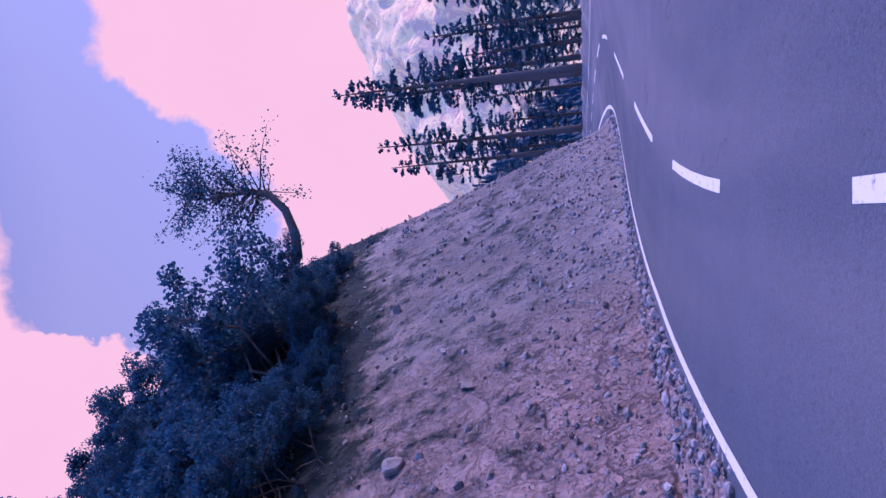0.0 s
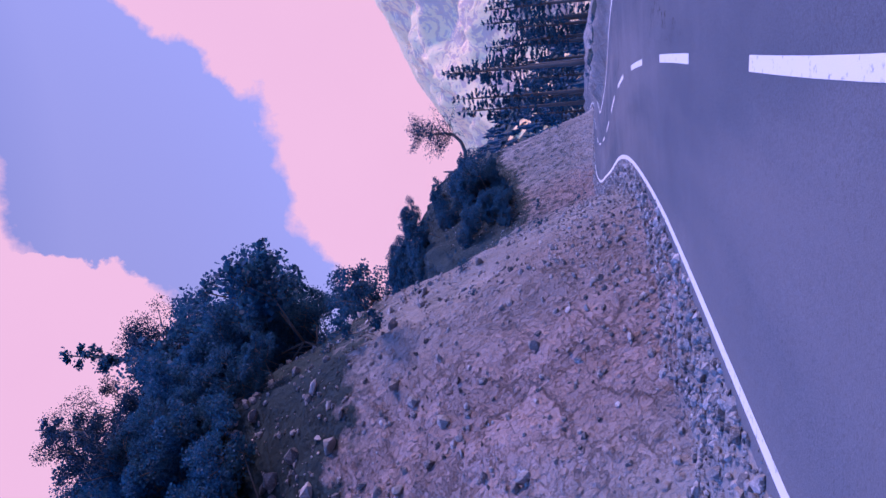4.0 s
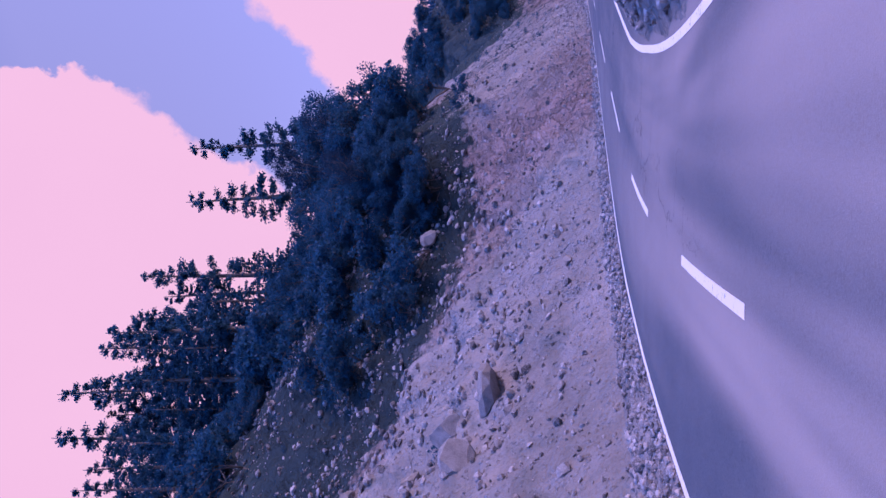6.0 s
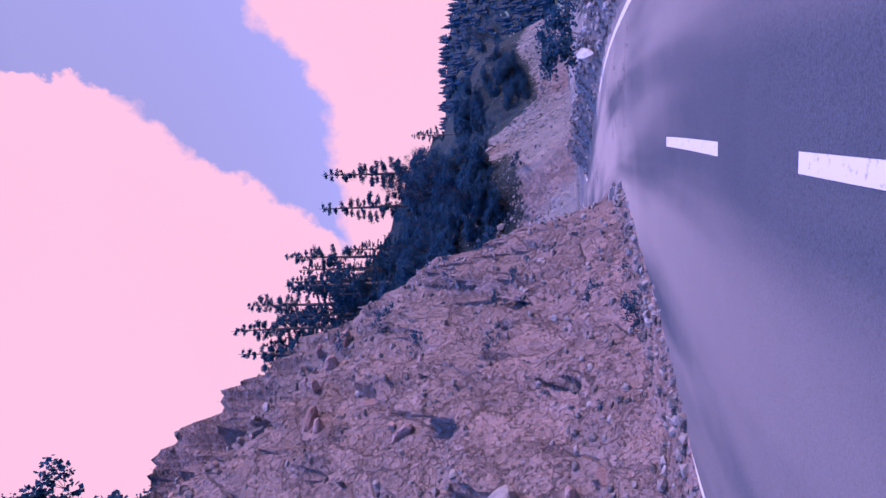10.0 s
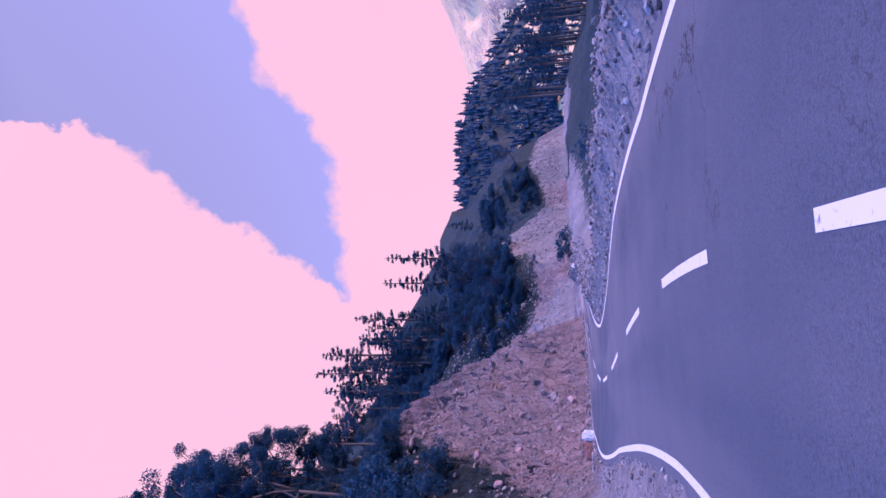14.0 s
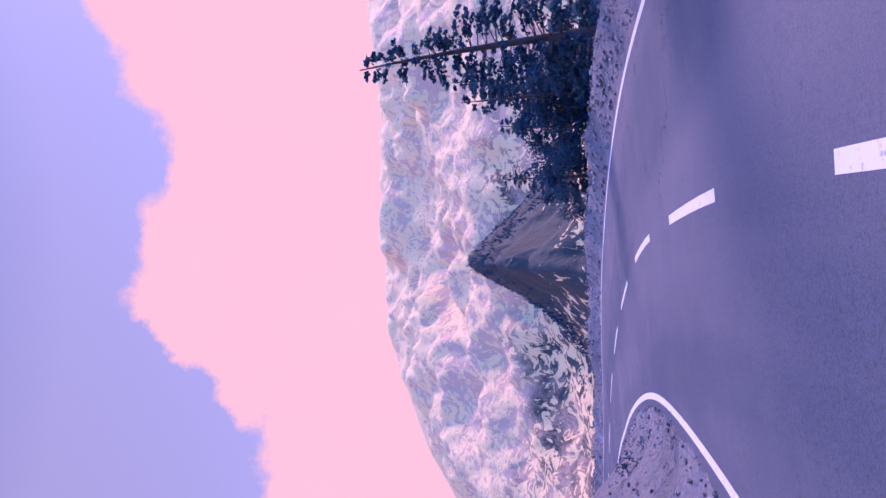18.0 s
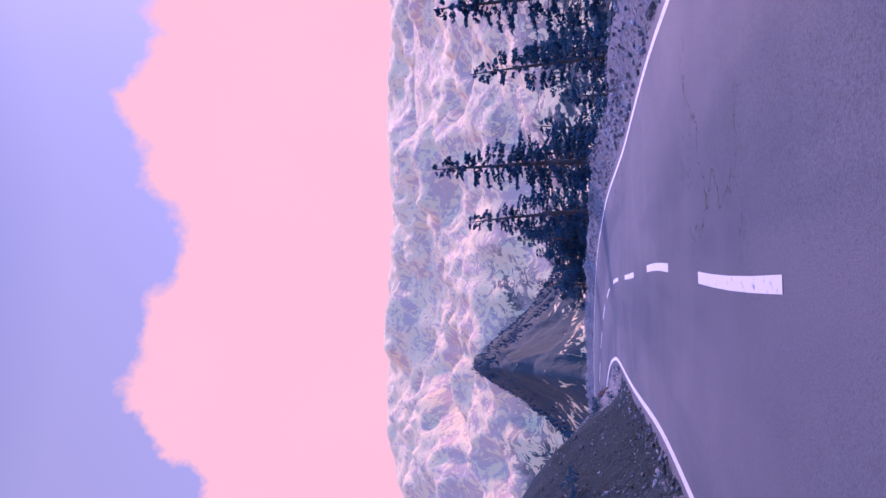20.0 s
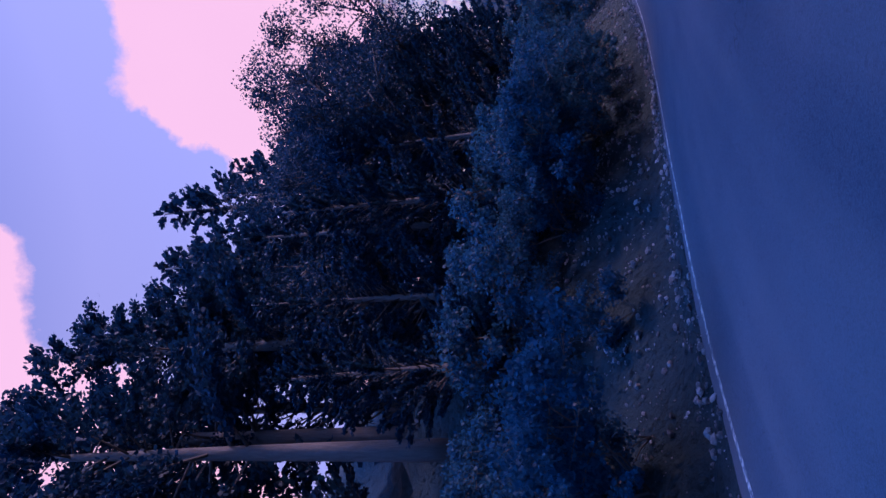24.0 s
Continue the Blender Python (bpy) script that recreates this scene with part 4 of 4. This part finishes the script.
# the dark trees that lean out over the bare slope: plan place and height
for k, (x, y, h) in enumerate(((-9.4, -18.5, 9.0), (-9.8, -22.5, 8.5), (-9.6, -26.0, 8.0), (-10.4, -29.5, 7.5), (-11.2, -32.4, 5.5), (-12.0, -20.5, 10.5), (-12.4, -25.0, 8.0), (-13.2, -29.0, 6.5),
                               (-13.6, -33.2, 4.5), (-15.5, -22.5, 8.0), (-16.2, -27.5, 6.0), (-12.0, -15.5, 10.0), (-14.5, -11.5, 12.0), (-15.5, -4.5, 13.5), (-17.5, -16.5, 9.0), (-19.5, -9.5, 11.0), (-20.0, -23.0, 6.0), (-10.5, -9.0, 7.0), (-11.0, -34.5, 4.5), (-12.3, -36.3, 4.0))):
    ob = stand(BROAD[k % 2] if k % 3 else BANKROUND[k % 2], x, y, h / (9 if k % 3 else 10), sink=0.7, rng=rng)
    if x > -12.5:
        ob.rotation_euler = (0, radians(rng.uniform(3, 8)), ob.rotation_euler.z)
# the wood above the crag
for k, (x, y, h) in enumerate(((1.6, -108.3, 16), (2.8, -111.5, 18), (4.2, -114.8, 17), (-1.0, -105.0, 16), (-1.5, -111.0, 20), (0.8, -115.5, 20), (5.6, -117.6, 15), (-4.0, -107.5, 19), (2.5, -119.0, 19), (-5.0, -113.0, 20))):
    stand(WOODTREE[k % 2], x, y, h / 16, sink=0.3, rng=rng)
# the bushes at the foot of that wood
for k in range(48):
    f = rng.random()
    x, y = -8.0 - 1.6 * f * f - rng.uniform(0, 3.2), -22.5 - 13.5 * f
    stand(NEARBUSH[k % 2], x, y, rng.uniform(0.5, 0.9) * (1.0 - 0.2 * f), sink=0.35, rng=rng)
for k in range(24):
    f = k / 23
    stand(NEARBUSH[k % 2], -8.3 - 1.3 * f - rng.uniform(0, 1.3), -25.5 - 10.5 * f, rng.uniform(0.48, 0.68), sink=0.1, rng=rng)
for k in range(20):
    f = rng.random()
    stand(NEARBUSH[k % 2], -7.9 - 2.2 * f - rng.uniform(0, 0.9), -32.4 - 3.0 * f + rng.uniform(-0.3, 1.2), rng.uniform(0.36, 0.52), sink=0.1, rng=rng)
for k in range(60):
    x, y = road_at(np.array([rng.uniform(25, 46)]), np.array([-rng.uniform(10, 20)]))[0][:2]
    (z,), (s2,), (a2,) = height([(x, y)])
    if z > float(table(np.array([s2]), TURF, 1)[0]) - 0.5:
        stand(SHRUB[k % 3], x, y, rng.uniform(0.35, 0.95), sink=0.5, rng=rng)
for k in range(34):
    s, a = rng.uniform(18, 48), -rng.uniform(12, 24)
    x, y = road_at(np.array([s]), np.array([a]))[0][:2]
    (z,), (s2,), (a2,) = height([(x, y)])
    if z > float(table(np.array([s2]), GREEN, 1)[0]) - 1:
        stand(BROAD[k % 2] if k % 2 else SHRUB[k % 3], x, y, rng.uniform(0.4, 0.62) * (1.0 if k % 2 else 1.8), sink=0.4, rng=rng)
for k in range(44):
    x, y = road_at(np.array([rng.uniform(232, 274)]), np.array([-rng.uniform(5.2, 8.0)]))[0][:2]
    stand(NEARBUSH[k % 2], x, y, rng.uniform(0.45, 0.85), sink=0.3, rng=rng)
# low shrubs added to darken the bank, in place of the trees' shade
for k in range(46):
    x, y = road_at(np.array([rng.uniform(236, 274)]), np.array([-rng.uniform(4.9, 6.8)]))[0][:2]
    stand(SHRUB[k % 3], x, y, rng.uniform(0.22, 0.42), sink=0.15, rng=rng)
# added trees, most unseen, that shade the last bend from valley side and behind
for k, (s, a, h) in enumerate(((229, 8.5, 8), (235, 8, 8), (243, 7.5, 16), (246, 9.5, 18), (249, 7, 17), (253, 10, 18), (250, 12, 18), (252, 8, 15), (258, 10, 16), (264, 8, 17), (271, 10, 16), (278, 9.5, 17), (286, 9, 16), (255, 15, 17), (267, 15, 18), (281, 15, 18), (290, -8, 14), (297, -9, 15), (284, -8, 14), (295, 9, 16), (273, 9.5, 17), (279, -6.5, 16), (283, 6.5, 18), (288, -6.2, 17), (291, 6.3, 18), (300, 5.8, 18), (302, -6, 17), (275, 12, 18), (287, -12, 18), (262, 8.5, 18), (256, 8, 17), (238, 10, 16), (241, 9, 18), (245, 11.5, 18), (247.5, 8, 18), (251, 9.5, 19), (257, 9, 19), (255, 12, 21), (262, 11, 21), (248, 14, 21))):
    x, y = road_at(np.array([s]), np.array([a]))[0][:2]
    stand(SPRUCE[k % 3], x, y, h / 14 * 1.1, rng=rng)

# the thicket at the valley edge, beyond the berm
for k, (x, y, q) in enumerate(((59, -174.7, 0.62), (58, -172.6, 0.7), (56.8, -171, 0.62), (60.5, -172.5, 0.8), (62.5, -175.5, 0.75), (56.5, -168.5, 0.5), (61.5, -169.5, 0.75), (64.5, -172, 0.85))):
    stand(BROAD[k % 2], x, y, q, sink=1.2, rng=rng)
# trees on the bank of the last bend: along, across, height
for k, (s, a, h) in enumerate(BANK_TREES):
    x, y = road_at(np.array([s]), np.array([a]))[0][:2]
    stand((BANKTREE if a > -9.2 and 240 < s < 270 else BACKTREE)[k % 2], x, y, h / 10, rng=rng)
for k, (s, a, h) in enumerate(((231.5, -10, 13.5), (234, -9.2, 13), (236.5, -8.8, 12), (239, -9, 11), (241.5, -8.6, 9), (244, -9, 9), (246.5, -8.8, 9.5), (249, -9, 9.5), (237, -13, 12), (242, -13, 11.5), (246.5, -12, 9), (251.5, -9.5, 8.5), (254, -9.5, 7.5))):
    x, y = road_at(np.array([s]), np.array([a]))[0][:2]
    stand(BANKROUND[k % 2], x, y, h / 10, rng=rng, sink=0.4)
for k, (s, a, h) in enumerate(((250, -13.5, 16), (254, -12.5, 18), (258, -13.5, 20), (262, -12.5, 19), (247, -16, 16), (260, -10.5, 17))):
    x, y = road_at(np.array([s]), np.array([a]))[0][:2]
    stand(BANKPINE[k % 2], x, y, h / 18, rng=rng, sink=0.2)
for k, pair in enumerate((SPRUCE, TALLPINE, SLOPEPINE, SKYPINE, BANKPINE, WOODTREE, SHRUB, BROAD, BANKTREE, BACKTREE, NEARBUSH, BANKROUND)):
    for j, ob in enumerate(pair):
        x, y = -30 - 4 * k, -6 - 9 * j
        ob.matrix_basis = pose(x, y, ground_z(x, y) - 0.2)


# ---- stones ----
def stone_shapes(seed, n, cuts=7):
    """Angular stones: a rough ball cut flat by random planes."""
    rng_, shapes = np.random.default_rng(seed), []
    for k in range(n):
        bm = bmesh.new()
        bmesh.ops.create_icosphere(bm, subdivisions=2 if cuts > 7 else 1, radius=1)
        v = np.array([q.co for q in bm.verts])
        for c in range(cuts):
            d = rng_.normal(size=3)
            d /= np.linalg.norm(d)
            over = np.maximum(v @ d - rng_.uniform(0.45, 0.8), 0)
            v = v - over[:, None] * d
        v *= rng_.uniform(0.6, 1.15, 3)
        f = [tuple(q.index for q in p.verts) for p in bm.faces]
        bm.free()
        shapes.append((v, f))
    return shapes


PEBBLES = stone_shapes(5, 8)


def rubble(name, label, places, sizes, seed):
    """Loose stones lying on the ground, in one mesh."""
    rng_ = np.random.default_rng(seed)
    z, _, _ = height(places)
    keep = [(p[0], p[1], q, r) for p, q, r in zip(places, z, sizes)]
    V, F, n = [], [], 0
    for x, y, q, r in keep:
        v, f = PEBBLES[rng_.integers(8)]
        c = rng_.normal(size=(3, 3))
        rot, _ = np.linalg.qr(c)
        V.append(v @ rot * r * np.array([1, 1, 0.8]) + (x, y, q + r * 0.25))
        F.append(np.array(f) + n)
        n += len(v)
    me = mesh_of(name, np.concatenate(V), np.concatenate(F), ROCK)
    return tagged(new(name, me), label, "stones", kind="stuff")


def scatter(n, s0, s1, a0, a1, r0, r1, seed, power=2.5, side=-1):
    rng_ = np.random.default_rng(seed)
    s = rng_.uniform(s0, s1, n)
    a = side * (half(s, side) - 3.35 + a0 + (a1 - a0) * rng_.uniform(0, 1, n) ** power)
    r = r0 + (r1 - r0) * rng_.uniform(0, 1, n) ** 4
    return road_at(s, a)[:, :2], r


GRAVEL = "loose grey gravel and broken stones along the foot of the slope"
p, r = scatter(14000, -35, 84, 3.5, 10.5, 0.03, 0.15, 1, 1.3)
rubble("gravel", GRAVEL, p, r, 1)
p, r = scatter(15000, -30, 86, 3.42, 5.3, 0.025, 0.12, 11, 1.2)
rubble("gravel", "band of loose gravel between the edge line and the slope", p, r, 11)
p, r = scatter(15000, 76, 132, 0.4, 9.0, 0.03, 0.16, 2, 1.0)
_, s_, a_ = height(p)
ok = a_ < -(half(s_, -1) + 0.15 - table(s_, HILL, 5))
rubble("gravel", "grey rubble of a rockfall spread over the road's edge", p[ok], r[ok], 2)
p, r = scatter(9000, 20, 128, 7, 22, 0.04, 0.30, 3, 1.0)
rubble("gravel", "broken stones scattered over the bare slope", p, r, 3)
p, r = scatter(7000, 33, 70, 9, 34, 0.05, 0.34, 9, 1.0)
rubble("gravel", "pale stones strewn over the weedy scree", p, r, 9)
p, r = scatter(6500, 55, 130, 3.8, 7.0, 0.025, 0.20, 4, 1.0, 1)
rubble("gravel", "heaped rubble along the valley edge of the road", p, r, 4)
p, r = scatter(6500, 126, 275, 3.55, 7.0, 0.015, 0.09, 5, 1.3)
rubble("gravel", "gravel and pale litter on the bank beside the road", p, r, 5)
p, r = scatter(9000, 128, 250, 3.65, 6.2, 0.02, 0.13, 6, 1.0, 1)
rubble("gravel", "gravel on the low berm at the valley edge", p, r, 6)

p, r = scatter(5000, 222, 264, 3.55, 6.6, 0.02, 0.10, 8, 1.0)
rubble("gravel", "pale gravel heaped on the shaded bank", p, r, 8)
BIG = stone_shapes(77, 6, 12)


def boulder(x, y, r, label, k=0, flat=0.8, mat=None, turn_=0.0, sink=0.3):
    v, f = BIG[k % 6]
    me = mesh_of("boulder", v * (r * (0.8 + 0.1 * (k % 5)), r * (1.25 - 0.1 * (k % 4)), r * flat), f, mat or STONE)
    ob = tagged(new("boulder", me), label, "boulder", "boulders on the slope")
    ob.matrix_basis = pose(x, y, ground_z(x, y) + r * flat * (1 - sink), 8, 5, turn_)
    return ob


boulder(-12.6, -38.8, 0.8, "grey boulder resting on the bare slope", 1)
boulder(-0.55, -74.1, 0.62, "pale squared stone block at the rubble's edge beside the road", 2, 0.75, PALE, 20, 0.25)
boulder(12.0, -109.6, 0.6, "squared grey rock block lodged in the slope", 4, 0.9, STONE, 30, 0.4)
boulder(17.2, -92.8, 0.55, "pale stone on the rubble at the valley edge", 5, 0.8, PALE, 10, 0.2)
boulder(13.0, -96.4, 0.42, "low pale slab at the tip of the rockfall", 0, 0.3, PALE, 75, 0.3)
rng = random.Random(31)
for k in range(130):
    s, a = rng.uniform(97, 124), rng.uniform(5.2, 13.5)
    x, y = road_at(np.array([s]), np.array([-a]))[0][:2]
    boulder(x, y, rng.uniform(0.14, 0.34) if k % 5 else rng.uniform(0.35, 0.55), "jagged reddish rock slab bedded in the crag", k, rng.uniform(0.55, 1.0), CRAG, rng.uniform(0, 360), rng.uniform(0.7, 0.95))
rng = random.Random(12)
for k in range(70):
    s, a = rng.uniform(62, 122), rng.uniform(5.0, 15.0)
    x, y = road_at(np.array([s]), np.array([-a]))[0][:2]
    boulder(x, y, rng.uniform(0.14, 0.40), "angular grey rock jutting from the rockfall slope", k, rng.uniform(0.6, 1.0), STONE, rng.uniform(0, 360), rng.uniform(0.35, 0.7))
for k in range(16):
    s, a = rng.uniform(53, 68), rng.uniform(9.5, 18)
    x, y = road_at(np.array([s]), np.array([-a]))[0][:2]
    boulder(x, y, rng.uniform(0.4, 1.1), "fractured grey rock outcrop standing out of the slope", k + 1, rng.uniform(0.6, 1.0), STONE, rng.uniform(0, 360), rng.uniform(0.75, 0.95))
for k in range(40):
    s, a = rng.uniform(-30, 62), rng.uniform(4.6, 13.0)
    x, y = road_at(np.array([s]), np.array([-a]))[0][:2]
    boulder(x, y, rng.uniform(0.14, 0.34), "small grey stone on the bare slope", k, 0.8, STONE, rng.uniform(0, 360), 0.35)


# ---- single plants and objects ----
def bent_tree(x, y):
    """A tree whose trunk leans out over the slope and then curves upright."""
    rng_ = np.random.default_rng(4)
    ob = thing("bent_tree", "old tree with a hooked trunk curving upright, thin leafy crown", "tree")
    z = ground_z(x, y)
    bow = ((-0.3, -0.8), (0.2, 0.1), (1.1, -0.3), (2.1, -0.2), (3.2, 0.3), (4.0, 1.5), (4.25, 3.0), (4.2, 4.6), (4.1, 6.2), (4.4, 8.2))
    pts = np.array([(p * 1.1, 0.15 * k, q * (0.8 if q > 1 else 1.0)) for k, (p, q) in enumerate(bow)])
    bits = [tube(pts, [0.36, 0.32, 0.27, 0.24, 0.21, 0.19, 0.16, 0.12, 0.08, 0.03], 9)]
    bits.append(tube([(0.1, 0, 0.0), (-0.2, 0.1, 1.3), (-0.1, 0.2, 2.6)], [0.22, 0.18, 0.08], 7))
    bits.append(tube([(0.5, 0, 0.0), (0.9, 0.1, 0.9)], [0.10, 0.03], 6))
    cen = []
    for k in range(80):
        f = rng_.uniform(0.0, 1.0)
        p0 = np.array([4.6 + 0.2 * f, 0.9, 1.3 + 5.2 * f])
        d = rng_.normal(size=3) * (1, 1, 0.45)
        d /= np.linalg.norm(d)
        L = rng_.uniform(1.2, 3.9) * (1.1 - 0.5 * f)
        e = p0 + d * L + np.array([0, 0, 0.35 * L])
        bits.append(tube([p0, (p0 + e) / 2 + rng_.normal(size=3) * 0.12, e], [0.045, 0.025, 0.008], 4))
        w = rng_.uniform(0.4, 1.05, 52)[:, None]
        cen.append(p0 + (e - p0) * w + rng_.normal(size=(52, 3)) * 0.24)
    part("trunk", mesh_of("trunk", *joined(bits), BARK, smooth=True), ob)
    part("crown", mesh_of("crown", *leaves(rng_, np.concatenate(cen), 0.14, 1.0, 0.2), PINE), ob)
    ob.matrix_basis = pose(x, y, z, 0, 0, 0)


bent_tree(-1.0, 30.2)


def dead_tree(x, y, az, tilt, length):
    rng_ = np.random.default_rng(9)
    ob = thing("dead_tree", "bare dead tree leaning far over with upright twigs", "tree")
    bits = [tube([(0, 0, -0.5), (0.05, 0, length * 0.4), (0, 0.1, length)], [0.16, 0.10, 0.02], 7)]
    for k in range(26):
        q = length * (0.3 + 0.68 * k / 26)
        bits.append(tube([(0, 0, q), (-0.35, rng_.normal() * 0.15, q + 0.15), (-rng_.uniform(0.8, 1.5), rng_.normal() * 0.3, q + 0.5)], [0.035, 0.02, 0.006], 4))
    part("trunk", mesh_of("trunk", *joined(bits), BARK, smooth=True), ob)
    ob.matrix_basis = pose(x, y, ground_z(x, y), 0, tilt, az)


def marker(x, y):
    """An orange slab of a fallen road marker, propped askew on the mound."""
    m, t, b = material("orange_paint")
    put(t, b, "Base Color", mix(t, noise_node(t, place(t), 6.0, 5.0), (0.42, 0.10, 0.04), (0.62, 0.20, 0.08)))
    put(t, b, "Roughness", 0.7)
    ob = thing("road_marker", "faded orange marker board leaning on the gravel mound", "marker")
    for nm, size, at_, mt in (("board", (0.24, 0.035, 0.62), (0, 0, 0.42), m), ("post", (0.05, 0.05, 0.9), (0, 0.045, 0.3), STONE)):
        bm = bmesh.new()
        bmesh.ops.create_cube(bm, size=1)
        bmesh.ops.scale(bm, vec=size, verts=bm.verts)
        bmesh.ops.bevel(bm, geom=bm.edges[:], offset=0.012, segments=2, affect="EDGES")
        bmesh.ops.translate(bm, vec=at_, verts=bm.verts)
        me = bpy.data.meshes.new(nm)
        bm.to_mesh(me)
        bm.free()
        me.materials.append(mt)
        part(nm, me, ob)
    ob.matrix_basis = pose(x, y, ground_z(x, y) - 0.05, 0, -42, -20)


marker(39.2, -189.6)


def parapet_block(x, y, turn_):
    """A rounded road stone: a red-brown body with one end painted white."""
    m, t, b = material("red_brown_stone")
    n1 = noise_node(t, place(t), 5.0, 6.0, 0.65)
    put(t, b, "Base Color", mix(t, n1, (0.20, 0.095, 0.075), (0.42, 0.22, 0.17)))
    put(t, b, "Roughness", 0.9)
    bump(t, b, n1, 0.7, 0.05)
    w, t2, b2 = material("flaking_white_paint")
    chips = ramp(t2, noise_node(t2, place(t2), 7.0, 6.0, 0.7), [(0.34, 0.0), (0.42, 1.0)])
    put(t2, b2, "Base Color", mix(t2, chips, (0.30, 0.24, 0.21), (0.80, 0.77, 0.72)))
    put(t2, b2, "Roughness", 0.75)
    bump(t2, b2, chips, 0.5, 0.02)
    ob = thing("road_stone", "red-brown road stone with a flaking white-painted end", "road stone")
    rng_ = np.random.default_rng(6)
    for nm, size, at_, mt, cuts in (("body", (1.15, 0.55, 0.80), (0.58, 0, 0.30), m, 4), ("painted_end", (0.62, 0.58, 0.84), (-0.31, 0.01, 0.32), w, 4)):
        bm = bmesh.new()
        bmesh.ops.create_cube(bm, size=1)
        bmesh.ops.scale(bm, vec=size, verts=bm.verts)
        bmesh.ops.bevel(bm, geom=bm.edges[:], offset=0.13, segments=3, affect="EDGES")
        bmesh.ops.subdivide_edges(bm, edges=[e for e in bm.edges if e.calc_length() > 0.2], cuts=cuts, use_grid_fill=True)
        for v in bm.verts:
            v.co += Vector(rng_.normal(size=3)) * 0.012
        bmesh.ops.translate(bm, vec=at_, verts=bm.verts)
        me = bpy.data.meshes.new(nm)
        bm.to_mesh(me)
        bm.free()
        me.materials.append(mt)
        part(nm, me, ob)
    ob.matrix_basis = pose(x, y, ground_z(x, y) - 0.08, 4, 3, turn_)


parapet_block(18.0, -123.6, 216)
dead_tree(0.4, -100.5, 40, -38, 9.0)

# low tufts on the cut slope, the inner mound and the banks
TUFT = [broadleaf(91 + k, 0.8, 1.2, 260, "tuft", "low dark green tuft of grass and weeds", "tufts on the slope", 0.08, 0.10, "grass tuft") for k in range(2)]
rng = random.Random(21)
for k in range(290):
    zone = k % 5 if k < 130 else 5 if k < 230 else 0
    if zone < 2:
        s, a = rng.uniform(-34, 34), -rng.uniform(5.2, 13)
    elif zone == 2:
        s, a = rng.uniform(-22, 14), rng.uniform(4.6, 9)
    elif zone == 3:
        s, a = rng.uniform(100, 112), -rng.uniform(3.0, 6.0)
    elif zone == 5:
        s, a = rng.uniform(34, 68), -rng.uniform(11, 34)
    else:
        s, a = rng.uniform(128, 260), rng.choice((-1, 1)) * rng.uniform(4.6, 7.5)
    x, y = road_at(np.array([s]), np.array([a]))[0][:2]
    stand(TUFT[k % 2], x, y, rng.uniform(0.25, 0.7), sink=0.08, rng=rng)
stand(SHRUB[0], -6.3, -32.9, 0.42, rng=rng)
stand(SHRUB[1], 16.5, -84.5, 0.9, sink=0.2, rng=rng)
for j, ob in enumerate(TUFT):
    ob.matrix_basis = pose(-5 + j, 10 - 3 * j, ground_z(-5 + j, 10 - 3 * j) - 0.05)
